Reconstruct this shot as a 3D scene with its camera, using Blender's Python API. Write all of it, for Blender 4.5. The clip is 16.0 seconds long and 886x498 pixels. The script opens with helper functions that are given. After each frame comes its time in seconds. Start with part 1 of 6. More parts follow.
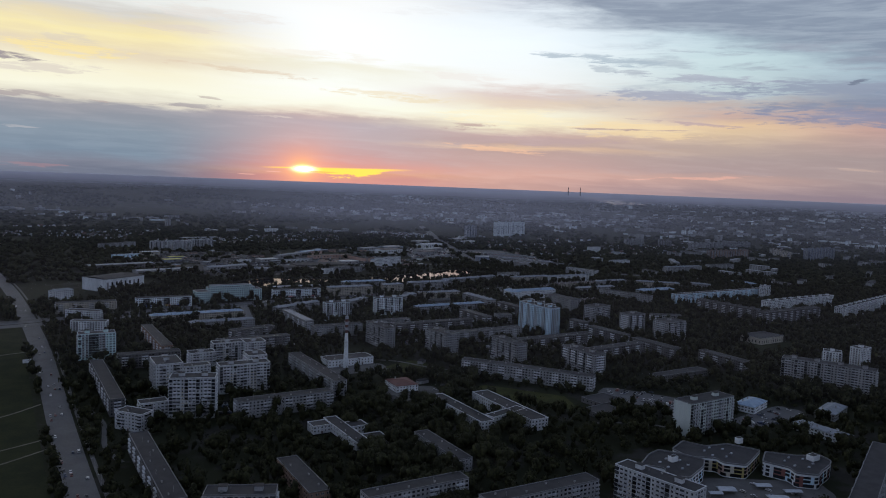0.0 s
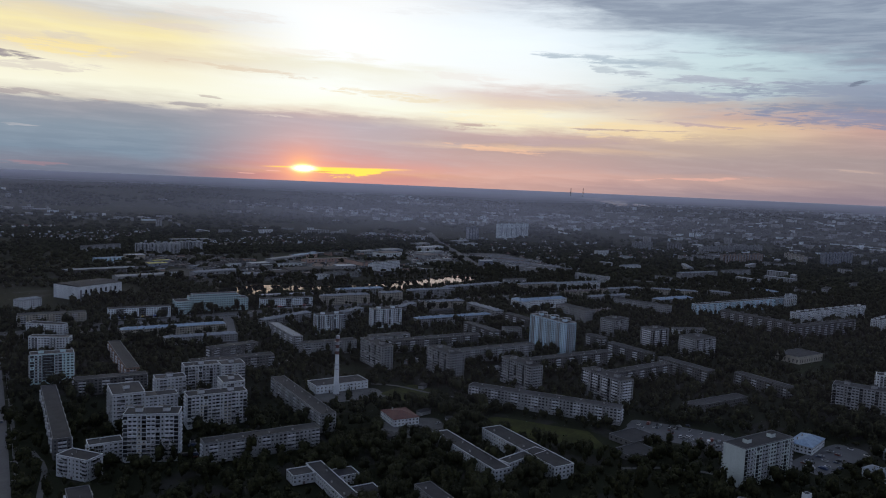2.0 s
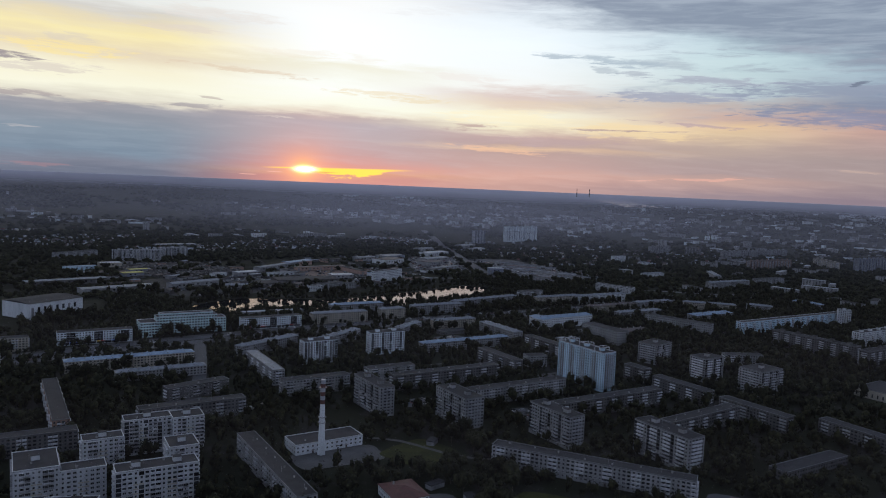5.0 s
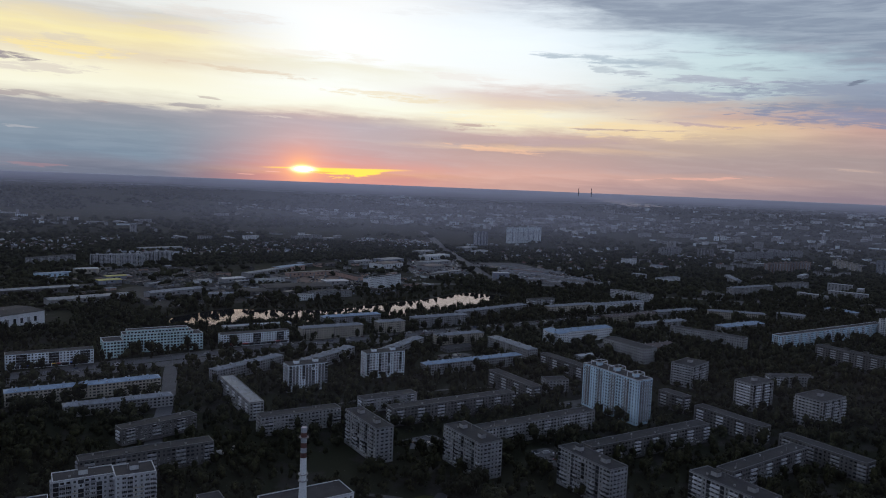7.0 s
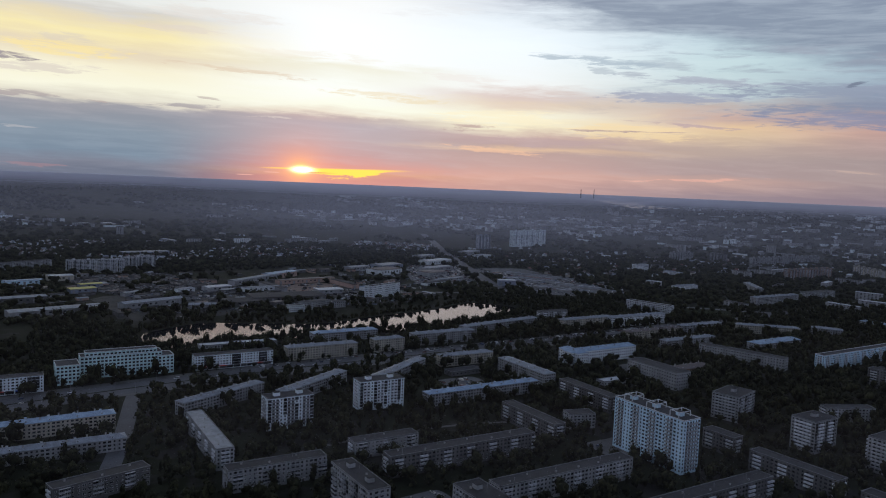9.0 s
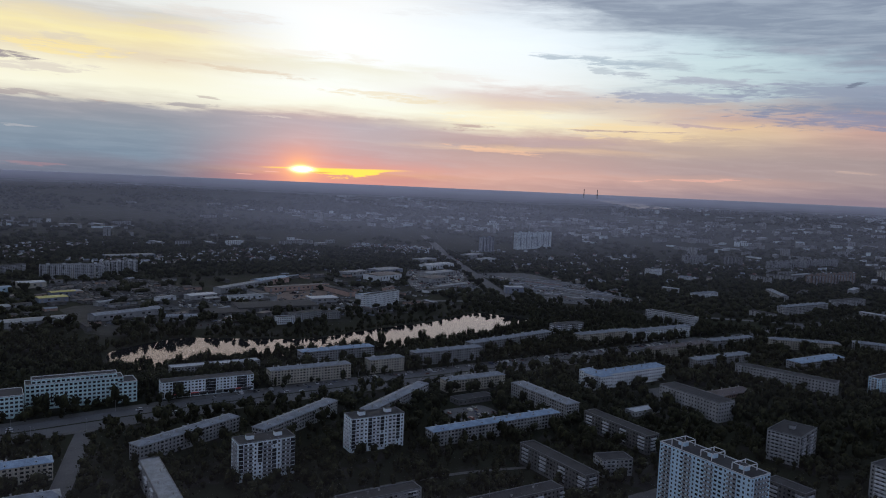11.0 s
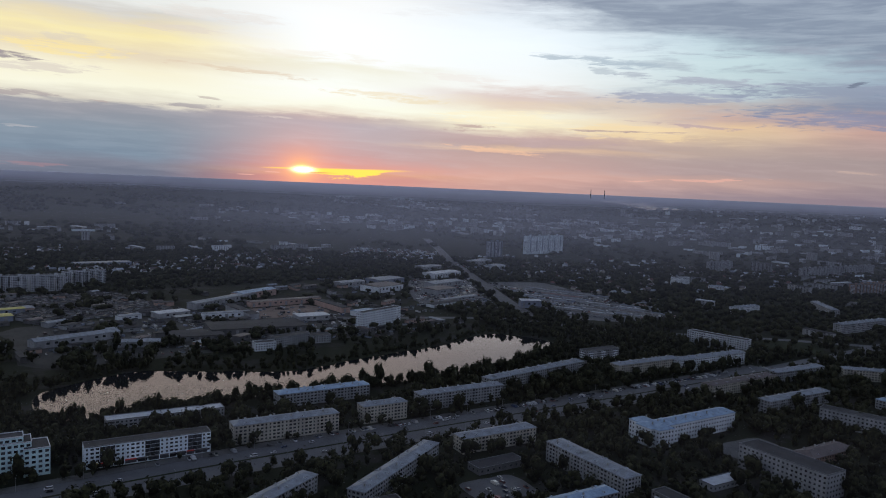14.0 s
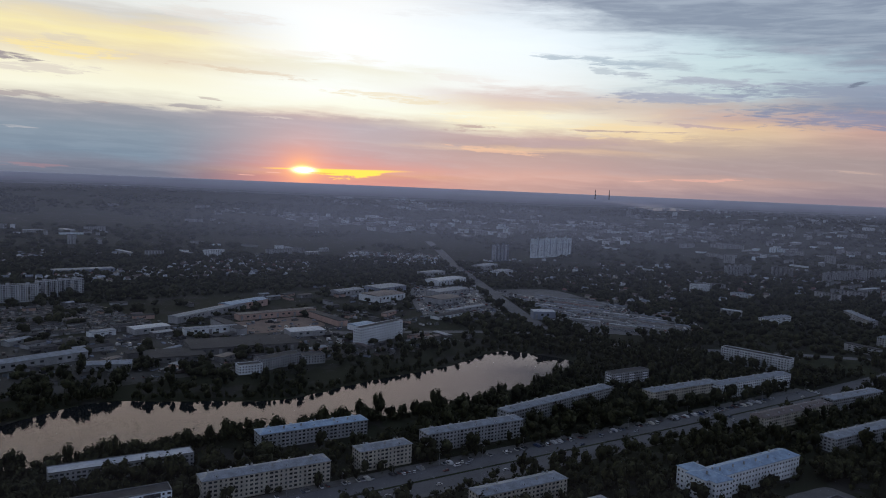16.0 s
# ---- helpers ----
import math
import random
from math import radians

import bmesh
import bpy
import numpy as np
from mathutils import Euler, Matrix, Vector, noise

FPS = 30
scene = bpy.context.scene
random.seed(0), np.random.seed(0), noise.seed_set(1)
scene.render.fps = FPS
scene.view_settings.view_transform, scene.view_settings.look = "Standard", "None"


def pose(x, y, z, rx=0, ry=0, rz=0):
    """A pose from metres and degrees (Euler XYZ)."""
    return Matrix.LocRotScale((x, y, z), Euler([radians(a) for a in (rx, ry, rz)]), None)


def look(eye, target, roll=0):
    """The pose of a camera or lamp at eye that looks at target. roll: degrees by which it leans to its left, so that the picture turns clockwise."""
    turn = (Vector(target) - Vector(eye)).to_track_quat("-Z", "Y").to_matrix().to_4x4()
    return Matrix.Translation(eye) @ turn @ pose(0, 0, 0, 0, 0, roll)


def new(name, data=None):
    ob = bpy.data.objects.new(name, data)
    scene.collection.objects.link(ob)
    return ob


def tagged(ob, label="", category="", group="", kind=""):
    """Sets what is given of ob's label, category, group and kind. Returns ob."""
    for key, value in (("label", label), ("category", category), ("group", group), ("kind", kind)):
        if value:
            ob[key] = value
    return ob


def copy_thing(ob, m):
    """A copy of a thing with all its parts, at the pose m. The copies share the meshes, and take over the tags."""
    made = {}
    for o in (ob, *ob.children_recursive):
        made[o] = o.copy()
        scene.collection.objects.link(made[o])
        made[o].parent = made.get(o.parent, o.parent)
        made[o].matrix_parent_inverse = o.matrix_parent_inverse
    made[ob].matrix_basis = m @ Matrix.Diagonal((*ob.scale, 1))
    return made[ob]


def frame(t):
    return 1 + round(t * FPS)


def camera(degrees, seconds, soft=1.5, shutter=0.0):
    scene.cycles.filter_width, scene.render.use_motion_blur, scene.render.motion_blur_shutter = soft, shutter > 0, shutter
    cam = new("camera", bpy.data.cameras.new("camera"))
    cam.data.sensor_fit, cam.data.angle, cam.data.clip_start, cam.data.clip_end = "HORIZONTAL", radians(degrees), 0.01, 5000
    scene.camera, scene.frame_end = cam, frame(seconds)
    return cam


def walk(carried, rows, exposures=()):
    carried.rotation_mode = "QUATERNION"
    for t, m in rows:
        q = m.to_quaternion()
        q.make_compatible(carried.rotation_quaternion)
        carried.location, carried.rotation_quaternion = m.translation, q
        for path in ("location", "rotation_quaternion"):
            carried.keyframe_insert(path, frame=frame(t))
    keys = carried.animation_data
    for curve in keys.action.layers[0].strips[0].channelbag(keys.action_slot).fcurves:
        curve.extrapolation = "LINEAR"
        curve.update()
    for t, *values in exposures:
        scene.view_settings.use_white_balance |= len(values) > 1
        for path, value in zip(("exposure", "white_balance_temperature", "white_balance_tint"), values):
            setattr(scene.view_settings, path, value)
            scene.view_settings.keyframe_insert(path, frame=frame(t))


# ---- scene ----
cam = camera(61.5, 16.0, 1.0)
METRES, EYE, TILT, LEAN, TURN = 476.37, 142.2, -0.47, -0.85, -31.3
ROWS = [
    (0.0, 0.0002, 0.0060, 0.0010, 0.11, -4.56, -1.36),
    (0.5, -0.0015, 0.0420, 0.0019, 0.07, -4.58, -1.44),
    (1.0, -0.0034, 0.0791, 0.0026, 0.08, -4.59, -1.50),
    (1.5, -0.0053, 0.1163, 0.0031, 0.09, -4.58, -1.57),
    (2.0, -0.0074, 0.1549, 0.0031, 0.10, -4.57, -1.59),
    (2.5, -0.0098, 0.1936, 0.0030, 0.12, -4.55, -1.61),
    (3.0, -0.0126, 0.2316, 0.0029, 0.14, -4.54, -1.65),
    (3.5, -0.0152, 0.2698, 0.0030, 0.17, -4.55, -1.60),
    (4.0, -0.0179, 0.3091, 0.0036, 0.21, -4.53, -1.59),
    (6.5, -0.0322, 0.5118, 0.0039, 0.10, -4.52, -1.46),
    (7.0, -0.0348, 0.5527, 0.0037, 0.06, -4.54, -1.42),
    (7.5, -0.0372, 0.5937, 0.0035, 0.02, -4.53, -1.39),
    (8.0, -0.0395, 0.6349, 0.0036, -0.00, -4.54, -1.43),
    (8.5, -0.0422, 0.6746, 0.0047, -0.03, -4.46, -1.47),
    (9.0, -0.0442, 0.7100, 0.0048, -0.02, -4.47, -1.54),
    (11.5, -0.0550, 0.9045, 0.0059, -0.04, -4.49, -1.64),
    (12.0, -0.0573, 0.9462, 0.0059, -0.04, -4.50, -1.62),
    (12.5, -0.0594, 0.9877, 0.0063, -0.01, -4.47, -1.66),
    (13.0, -0.0621, 1.0285, 0.0062, 0.00, -4.48, -1.69),
    (13.5, -0.0644, 1.0681, 0.0062, 0.04, -4.47, -1.68),
    (14.0, -0.0673, 1.1073, 0.0065, 0.04, -4.47, -1.61),
    (14.5, -0.0701, 1.1460, 0.0074, 0.05, -4.51, -1.56),
    (15.0, -0.0730, 1.1831, 0.0080, 0.06, -4.52, -1.58),
    (15.5, -0.0757, 1.2198, 0.0085, 0.06, -4.51, -1.58),
    (16.0, -0.0783, 1.2542, 0.0092, 0.09, -4.45, -1.52),
]
walk(cam, [(t, pose(0, 0, EYE, TILT, LEAN, TURN) @ pose(METRES * x, METRES * y, METRES * z, 90 + pitch, roll, yaw)) for t, x, y, z, yaw, pitch, roll in ROWS])

# ---------------------------------------------------------------- sky and light
AX, AY = math.sin(radians(31.3)), math.cos(radians(31.3))   # the way of the flight
BACK = (0.30, 0.345, 0.50, 1)                                 # the sky behind the flight
SUN_U, SUN_V = -10.8, 0.68                                  # the sun's bearing from it, and its height, in degrees

world = bpy.data.worlds.new("evening_sky")
scene.world = world
world.use_nodes = True
WT = world.node_tree
WT.nodes.clear()


def wire(tree, socket, value):
    if hasattr(value, "is_output"):
        tree.links.new(value, socket)
    else:
        socket.default_value = value


def calc(tree, op, *args, clamp=False):
    """One math node."""
    n = tree.nodes.new("ShaderNodeMath")
    n.operation, n.use_clamp = op, clamp
    for s, a in zip(n.inputs, args):
        wire(tree, s, a)
    return n.outputs[0]


def blend(tree, fac, a, b, how="MIX"):
    n = tree.nodes.new("ShaderNodeMix")
    n.data_type, n.blend_type = "RGBA", how
    wire(tree, n.inputs[0], fac)
    wire(tree, n.inputs[6], a)
    wire(tree, n.inputs[7], b)
    return n.outputs[2]


def ease(tree, x, low, high):
    """0 below low, 1 above high, smooth between."""
    n = tree.nodes.new("ShaderNodeMapRange")
    n.interpolation_type = "SMOOTHSTEP"
    for s, a in zip(n.inputs, (x, low, high, 0.0, 1.0)):
        wire(tree, s, a)
    return n.outputs[0]


def grain(tree, vector, scale, detail=4.0, rough=0.55, warp=0.0):
    n = tree.nodes.new("ShaderNodeTexNoise")
    n.inputs["Scale"].default_value, n.inputs["Detail"].default_value = scale, detail
    n.inputs["Roughness"].default_value, n.inputs["Distortion"].default_value = rough, warp
    if vector is not None:
        tree.links.new(vector, n.inputs["Vector"])
    return n.outputs[0]


CLOUDS = (
    ((-22.0, 11.6), (-12.0, 11.2), 0.5, 0.4, (232, 222, 214)), ((-14.0, 9.2), (-4.0, 8.9), 0.4, 0.35, (242, 230, 212)), ((-29.0, 12.6), (-18.0, 12.2), 0.5, 0.45, (224, 216, 212)),
    ((-2.0, 8.2), (5.0, 7.9), 0.3, 0.35, (238, 226, 220)), ((-6.0, 12.4), (3.0, 12.9), 0.4, 0.3, (230, 230, 232)),
    ((-31.2, 8.1), (-22.4, 7.9), 0.5, 0.7, (255, 232, 160)), ((-31.0, 6.6), (-24.6, 6.8), 0.4, 0.6, (214, 203, 196)), ((-28.4, 8.9), (-24.4, 8.6), 0.35, 0.5, (218, 208, 196)),
    ((-24.6, 10.1), (-15.6, 10.2), 0.3, 0.5, (226, 214, 204)), ((-19.8, 7.9), (-9.9, 7.35), 0.24, 0.65, (226, 206, 182)), ((-8.6, 6.7), (0.5, 6.1), 0.42, 0.6, (240, 222, 184)),
    ((-32.0, 7.35), (-28.4, 7.15), 0.26, 0.85, (146, 136, 146)), ((-31.6, 4.95), (-27.3, 4.85), 0.24, 0.75, (172, 162, 164)), ((-21.6, 4.75), (-16.7, 4.95), 0.22, 0.8, (170, 164, 168)),
    ((-18.2, 5.6), (-16.2, 5.44), 0.09, 0.7, (190, 178, 172)), ((-26.2, 4.75), (-24.0, 4.68), 0.08, 0.7, (186, 172, 168)), ((-14.8, 4.4), (-11.4, 4.5), 0.1, 0.5, (232, 222, 212)),
    ((-0.4, 5.1), (10.0, 5.1), 0.75, 0.6, (255, 242, 206)), ((9.0, 4.6), (19.5, 4.3), 0.6, 0.55, (250, 222, 172)), ((-1.2, 4.4), (3.8, 4.42), 0.24, 0.75, (188, 160, 158)),
    ((-0.4, 3.5), (13.8, 3.6), 0.36, 0.7, (192, 167, 167)), ((-0.4, 3.05), (7.8, 2.55), 0.22, 0.7, (244, 198, 166)), ((9.2, 4.5), (15.3, 4.5), 0.12, 0.85, (182, 160, 158)),
    ((13.0, 5.3), (22.5, 4.7), 0.15, 0.8, (186, 164, 168)), ((15.1, 4.45), (17.8, 4.42), 0.07, 0.8, (190, 166, 160)), ((6.8, 9.85), (16.0, 9.2), 0.3, 0.75, (170, 186, 200)),
    ((11.0, 8.9), (13.0, 8.6), 0.3, 0.6, (172, 184, 196)), ((13.0, 8.65), (15.2, 8.5), 0.22, 0.7, (168, 176, 190)), ((14.2, 8.3), (24.8, 7.7), 0.42, 0.8, (170, 176, 192)),
    ((11.6, 7.1), (22.5, 6.85), 0.5, 0.8, (160, 166, 186)), ((19.6, 7.6), (34.0, 7.1), 0.6, 0.85, (148, 158, 178)), ((22.0, 6.1), (36.0, 6.2), 0.6, 0.8, (136, 146, 168)),
    ((22.6, 5.6), (37.0, 5.0), 0.8, 0.85, (140, 142, 166)), ((28.0, 7.75), (29.1, 7.85), 0.16, 0.9, (118, 128, 148)), ((12.8, 0.8), (23.2, 1.35), 0.09, 0.6, (238, 182, 166)),
    ((27.0, 2.05), (30.8, 1.9), 0.1, 0.4, (216, 186, 170)), ((-31.5, 0.28), (-26.5, 0.2), 0.14, 0.5, (168, 134, 142)), ((-30.4, 2.8), (-28.3, 2.7), 0.07, 0.5, (190, 188, 192)))


def sky():
    t = WT
    m = lambda op, *a, **k: calc(t, op, *a, **k)
    sep = t.nodes.new("ShaderNodeSeparateXYZ")
    t.links.new(t.nodes.new("ShaderNodeTexCoord").outputs["Generated"], sep.inputs[0])
    x, y, z = sep.outputs
    ahead = m("ADD", m("MULTIPLY", x, AX), m("MULTIPLY", y, AY))
    right = m("SUBTRACT", m("MULTIPLY", x, AY), m("MULTIPLY", y, AX))
    u = m("MULTIPLY", m("ARCTAN2", right, ahead), 180 / math.pi)
    v = m("MULTIPLY", m("ARCSINE", z), 180 / math.pi)
    # stretched fields for the cloud streaks
    def field(su, sv, seed):
        f = t.nodes.new("ShaderNodeCombineXYZ")
        for s, a in zip(f.inputs, (m("MULTIPLY", u, su), m("MULTIPLY", m("ADD", v, m("MULTIPLY", u, 0.02)), sv), seed)):
            wire(t, s, a)
        return f.outputs[0]
    n_flat, n_fine = grain(t, field(0.05, 0.5, 1.3), 1.0, 4, 0.5, 0.2), grain(t, field(0.15, 1.1, 6.1), 1.0, 8, 0.62, 0.35)
    n_edge, n_thread = grain(t, field(0.14, 0.6, 9.2), 1.0, 7, 0.6, 0.15), grain(t, field(0.22, 2.2, 3.7), 1.0, 7, 0.6, 0.4)
    wave = lambda n, k: m("MULTIPLY", m("SUBTRACT", n, 0.5), k)
    hill = lambda q, c, w: m("POWER", 2.718, m("MULTIPLY", m("POWER", m("DIVIDE", m("SUBTRACT", q, c), w), 2.0), -1.0))
    # the layers of cloud and clear sky at five bearings, by their height over the horizon
    loose = m("MULTIPLY", ease(t, v, 4.2, 7.5), m("ADD", 0.6, m("MULTIPLY", ease(t, u, -14.0, 12.0), 0.4)))
    lift = m("ADD", v, m("MULTIPLY", m("ADD", wave(n_flat, 1.6), wave(n_fine, 2.0)), loose))
    lift = m("ADD", lift, m("ADD", wave(n_edge, 1.0), wave(n_thread, 0.8)))
    lift = m("DIVIDE", lift, 16.0)

    def layers(*stops):
        n = t.nodes.new("ShaderNodeValToRGB")
        t.links.new(lift, n.inputs[0])
        e = n.color_ramp.elements
        for i, (h, r, g, b) in enumerate(stops):
            boost = 0.96 + 0.05 * max(0.0, (r + g + b) / 3 - 238) / 17
            k = e[0] if i == 0 else e.new(max(h, 0.02) / 16.0)
            if i == 0:
                e.remove(e[1])
                k.position = 0.0
            k.color = (*(boost * k2 * ((c / 255 + 0.055) / 1.055) ** 2.4 for c, k2 in ((r, 1.0), (g, 1.045), (b, 1.075))), 1)
        return n.outputs[0]

    west = layers((0, 116, 120, 136), (0.5, 130, 132, 146), (1.4, 128, 142, 158), (2.7, 140, 151, 164), (3.8, 150, 152, 161), (4.45, 164, 160, 165), (4.75, 222, 212, 196),
                  (5.8, 254, 247, 222), (7.0, 253, 242, 212), (8.1, 236, 217, 188), (9.2, 253, 234, 178), (10.1, 238, 220, 184), (10.9, 218, 211, 203), (11.8, 238, 236, 230), (13.1, 246, 241, 234))
    mid = layers((0, 222, 150, 140), (0.5, 234, 166, 132), (1.0, 228, 162, 152), (1.9, 206, 168, 166), (3.0, 197, 178, 180), (4.1, 192, 178, 182), (4.65, 200, 180, 176), (4.9, 242, 228, 208),
                 (5.4, 255, 252, 232), (6.9, 255, 254, 246), (8.4, 247, 240, 220), (9.0, 255, 253, 248), (11.3, 255, 254, 253), (13.9, 251, 246, 242))
    east = layers((0.2, 206, 162, 152), (0.8, 222, 172, 158), (1.7, 206, 168, 160), (2.6, 196, 164, 156), (2.9, 232, 192, 160), (3.2, 196, 166, 158), (3.9, 206, 174, 166), (4.5, 250, 236, 204),
                  (5.4, 254, 247, 222), (6.3, 236, 213, 190), (6.9, 226, 203, 194), (7.8, 249, 247, 243), (10.4, 247, 251, 254), (12.6, 236, 241, 246), (14.3, 212, 214, 222))
    right_hand = layers((0.2, 158, 138, 144), (1.05, 200, 164, 154), (1.5, 178, 154, 152), (2.35, 180, 158, 154), (3.4, 194, 170, 157), (4.3, 224, 194, 161), (4.9, 234, 199, 161), (5.5, 205, 172, 160),
                        (6.2, 195, 178, 172), (7.2, 196, 208, 210), (9.3, 200, 219, 222), (11.0, 196, 214, 222), (13.0, 176, 190, 204), (15, 160, 172, 192))
    edge = layers((0.2, 146, 128, 138), (1.4, 172, 150, 148), (2.7, 170, 150, 148), (3.8, 185, 156, 151), (4.7, 199, 160, 151), (5.3, 180, 156, 158), (6.2, 140, 142, 160), (7.1, 140, 150, 170),
                  (8.5, 170, 188, 200), (9.7, 178, 197, 208), (10.8, 168, 186, 200), (15.3, 140, 150, 176))
    col = blend(t, ease(t, u, -22.0, -8.5), west, mid)
    col = blend(t, ease(t, u, -8.0, 6.0), col, east)
    col = blend(t, ease(t, u, 4.0, 22.0), col, right_hand)
    col = blend(t, ease(t, u, 20.0, 31.0), col, edge)
    # the grey bank high on the right
    slope = m("SUBTRACT", v, m("MULTIPLY", m("SUBTRACT", 26.0, u), 0.17))
    high = m("MULTIPLY", ease(t, m("ADD", slope, m("ADD", wave(n_fine, 2.6), wave(n_edge, 2.0))), 8.5, 10.6), ease(t, m("ADD", u, wave(n_fine, 12.0)), 3.0, 11.0))
    col = blend(t, m("MULTIPLY", high, 0.9), col, blend(t, ease(t, n_thread, 0.35, 0.7), (0.23, 0.28, 0.375, 1), (0.32, 0.38, 0.47, 1)))
    belt = m("MULTIPLY", m("MULTIPLY", ease(t, v, 4.9, 6.2), m("SUBTRACT", 1.0, ease(t, v, 10.0, 11.5))), ease(t, u, 6.0, 20.0))
    streak = m("MULTIPLY", ease(t, m("ADD", n_fine, wave(n_thread, 0.25)), 0.5, 0.66), belt)
    col = blend(t, m("MULTIPLY", streak, 0.55), col, (0.30, 0.335, 0.42, 1))
    # single streaks and shreds of cloud: both ends in degrees, half thickness, share, colour
    n_wide, n_rag = grain(t, field(0.3, 2.0, 12.4), 1.0, 3, 0.5, 0.3), grain(t, field(0.55, 4.2, 17.8), 1.0, 9, 0.66, 0.6)
    ragged_u = m("ADD", u, wave(n_wide, 4.0))
    ragged_v = m("ADD", v, m("ADD", wave(n_wide, 0.5), wave(n_rag, 0.22)))
    torn = m("ADD", wave(n_rag, 5.0), wave(n_wide, 2.4))
    for (u0, v0), (u1, v1), thick, share, (r, g, b) in CLOUDS:
        mid_u, half, rake = (u0 + u1) / 2, (u1 - u0) / 2, (v1 - v0) / (u1 - u0)
        along_it = m("MULTIPLY_ADD", ragged_u, 1 / half, -mid_u / half)
        across = m("DIVIDE", m("SUBTRACT", ragged_v, m("MULTIPLY_ADD", u, rake, v0 - u0 * rake)), thick)
        inside = m("SUBTRACT", 1.0, m("MULTIPLY_ADD", along_it, along_it, m("MULTIPLY", across, across)))
        inside = ease(t, m("ADD", inside, torn), -0.1, 1.0)
        col = blend(t, m("MULTIPLY", inside, share), col, (*(((c / 255 + 0.055) / 1.055) ** 2.4 for c in (r, g, b)), 1))
    # fine fibres in the cloud
    col = blend(t, m("MULTIPLY", ease(t, n_thread, 0.40, 0.72), 0.14), col, (1, 1, 1, 1), "SOFT_LIGHT")
    # the open sky overhead and behind
    nis = t.nodes.new("ShaderNodeTexSky")
    nis.sky_type, nis.sun_disc = "NISHITA", False
    nis.sun_elevation, nis.sun_rotation = radians(SUN_V), radians(31.3 + SUN_U)
    nis.altitude = 200.0
    upper = blend(t, 0.04, blend(t, n_edge, (0.20, 0.255, 0.42, 1), (0.255, 0.305, 0.42, 1)), nis.outputs[0], "ADD")
    col = blend(t, ease(t, m("ABSOLUTE", u), 36.0, 110.0), col, blend(t, n_edge, BACK, (BACK[0] * 1.15, BACK[1] * 1.1, BACK[2], 1)))
    col = blend(t, ease(t, v, 15.0, 42.0), col, upper)
    # the sun behind a thin bar of cloud, and the gap that it lights
    du, dv = m("SUBTRACT", u, SUN_U), m("SUBTRACT", v, SUN_V)
    near = m("ADD", m("POWER", m("MULTIPLY", du, 0.8), 2.0), m("POWER", dv, 2.0))
    far = m("SQRT", near)
    col = blend(t, m("POWER", 2.718, m("MULTIPLY", far, -0.72)), col, (1.05, 0.38, 0.29, 1))
    col = blend(t, m("POWER", 2.718, m("MULTIPLY", far, -1.9)), col, (1.5, 0.80, 0.22, 1))
    # a flat lens of clear sky under the bank: a straight upper edge, a ragged belly
    top_v = m("ADD", m("MULTIPLY_ADD", u, 0.02, 1.02), wave(n_thread, 0.10))
    belly = m("MULTIPLY", m("SUBTRACT", m("ADD", 0.10, m("MULTIPLY", ease(t, u, -11.5, -8.3), 0.55)), m("MULTIPLY", ease(t, u, -6.8, -3.6), 0.5)), m("MULTIPLY_ADD", n_rag, 2.0, 0.0))
    gap = m("MULTIPLY", ease(t, m("SUBTRACT", top_v, v), -0.05, 0.08), ease(t, m("SUBTRACT", v, m("SUBTRACT", top_v, belly)), -0.06, 0.10))
    gap = m("MULTIPLY", gap, m("MULTIPLY", ease(t, u, -14.2, -12.3), m("SUBTRACT", 1.0, ease(t, u, -5.5, -1.8))))
    col = blend(t, gap, col, (1.35, 0.86, 0.13, 1))
    disc = m("POWER", 2.718, m("MULTIPLY", m("ADD", m("POWER", m("MULTIPLY", du, 0.85), 2.0), m("POWER", m("MULTIPLY", dv, 1.5), 2.0)), -5.0))
    col = blend(t, m("MULTIPLY", disc, 0.75), col, (2.0, 1.35, 0.30, 1))
    white = m("POWER", 2.718, m("MULTIPLY", m("ADD", m("POWER", m("MULTIPLY", m("SUBTRACT", du, 0.15), 1.15), 2.0), m("POWER", m("MULTIPLY", dv, 4.2), 2.0)), -1.8))
    col = blend(t, white, col, (4.2, 3.6, 2.6, 1))
    # a thin dark bar across its lower half
    bar = m("MULTIPLY", hill(m("ADD", v, wave(n_thread, 0.05)), 0.50, 0.035), m("MULTIPLY", ease(t, u, -10.5, -10.0), m("SUBTRACT", 1.0, ease(t, u, -9.3, -7.8))))
    col = blend(t, m("MULTIPLY", bar, 0.75), col, (0.50, 0.24, 0.15, 1))
    dashes = m("MULTIPLY", hill(v, 0.40, 0.035), m("MULTIPLY", ease(t, u, -13.6, -13.2), m("SUBTRACT", 1.0, ease(t, u, -12.6, -12.2))))
    dashes = m("ADD", dashes, m("MULTIPLY", hill(v, 0.14, 0.03), m("MULTIPLY", ease(t, u, -15.6, -15.2), m("SUBTRACT", 1.0, ease(t, u, -14.5, -14.1)))))
    col = blend(t, m("MULTIPLY", dashes, 0.7), col, (1.0, 0.55, 0.45, 1))
    # below the horizon
    col = blend(t, ease(t, v, -4.0, -1.2), (0.10, 0.10, 0.12, 1), col)
    bg = t.nodes.new("ShaderNodeBackground")
    t.links.new(col, bg.inputs[0])
    bg.inputs[1].default_value = 1.0
    t.links.new(bg.outputs[0], t.nodes.new("ShaderNodeOutputWorld").inputs[0])


sky()

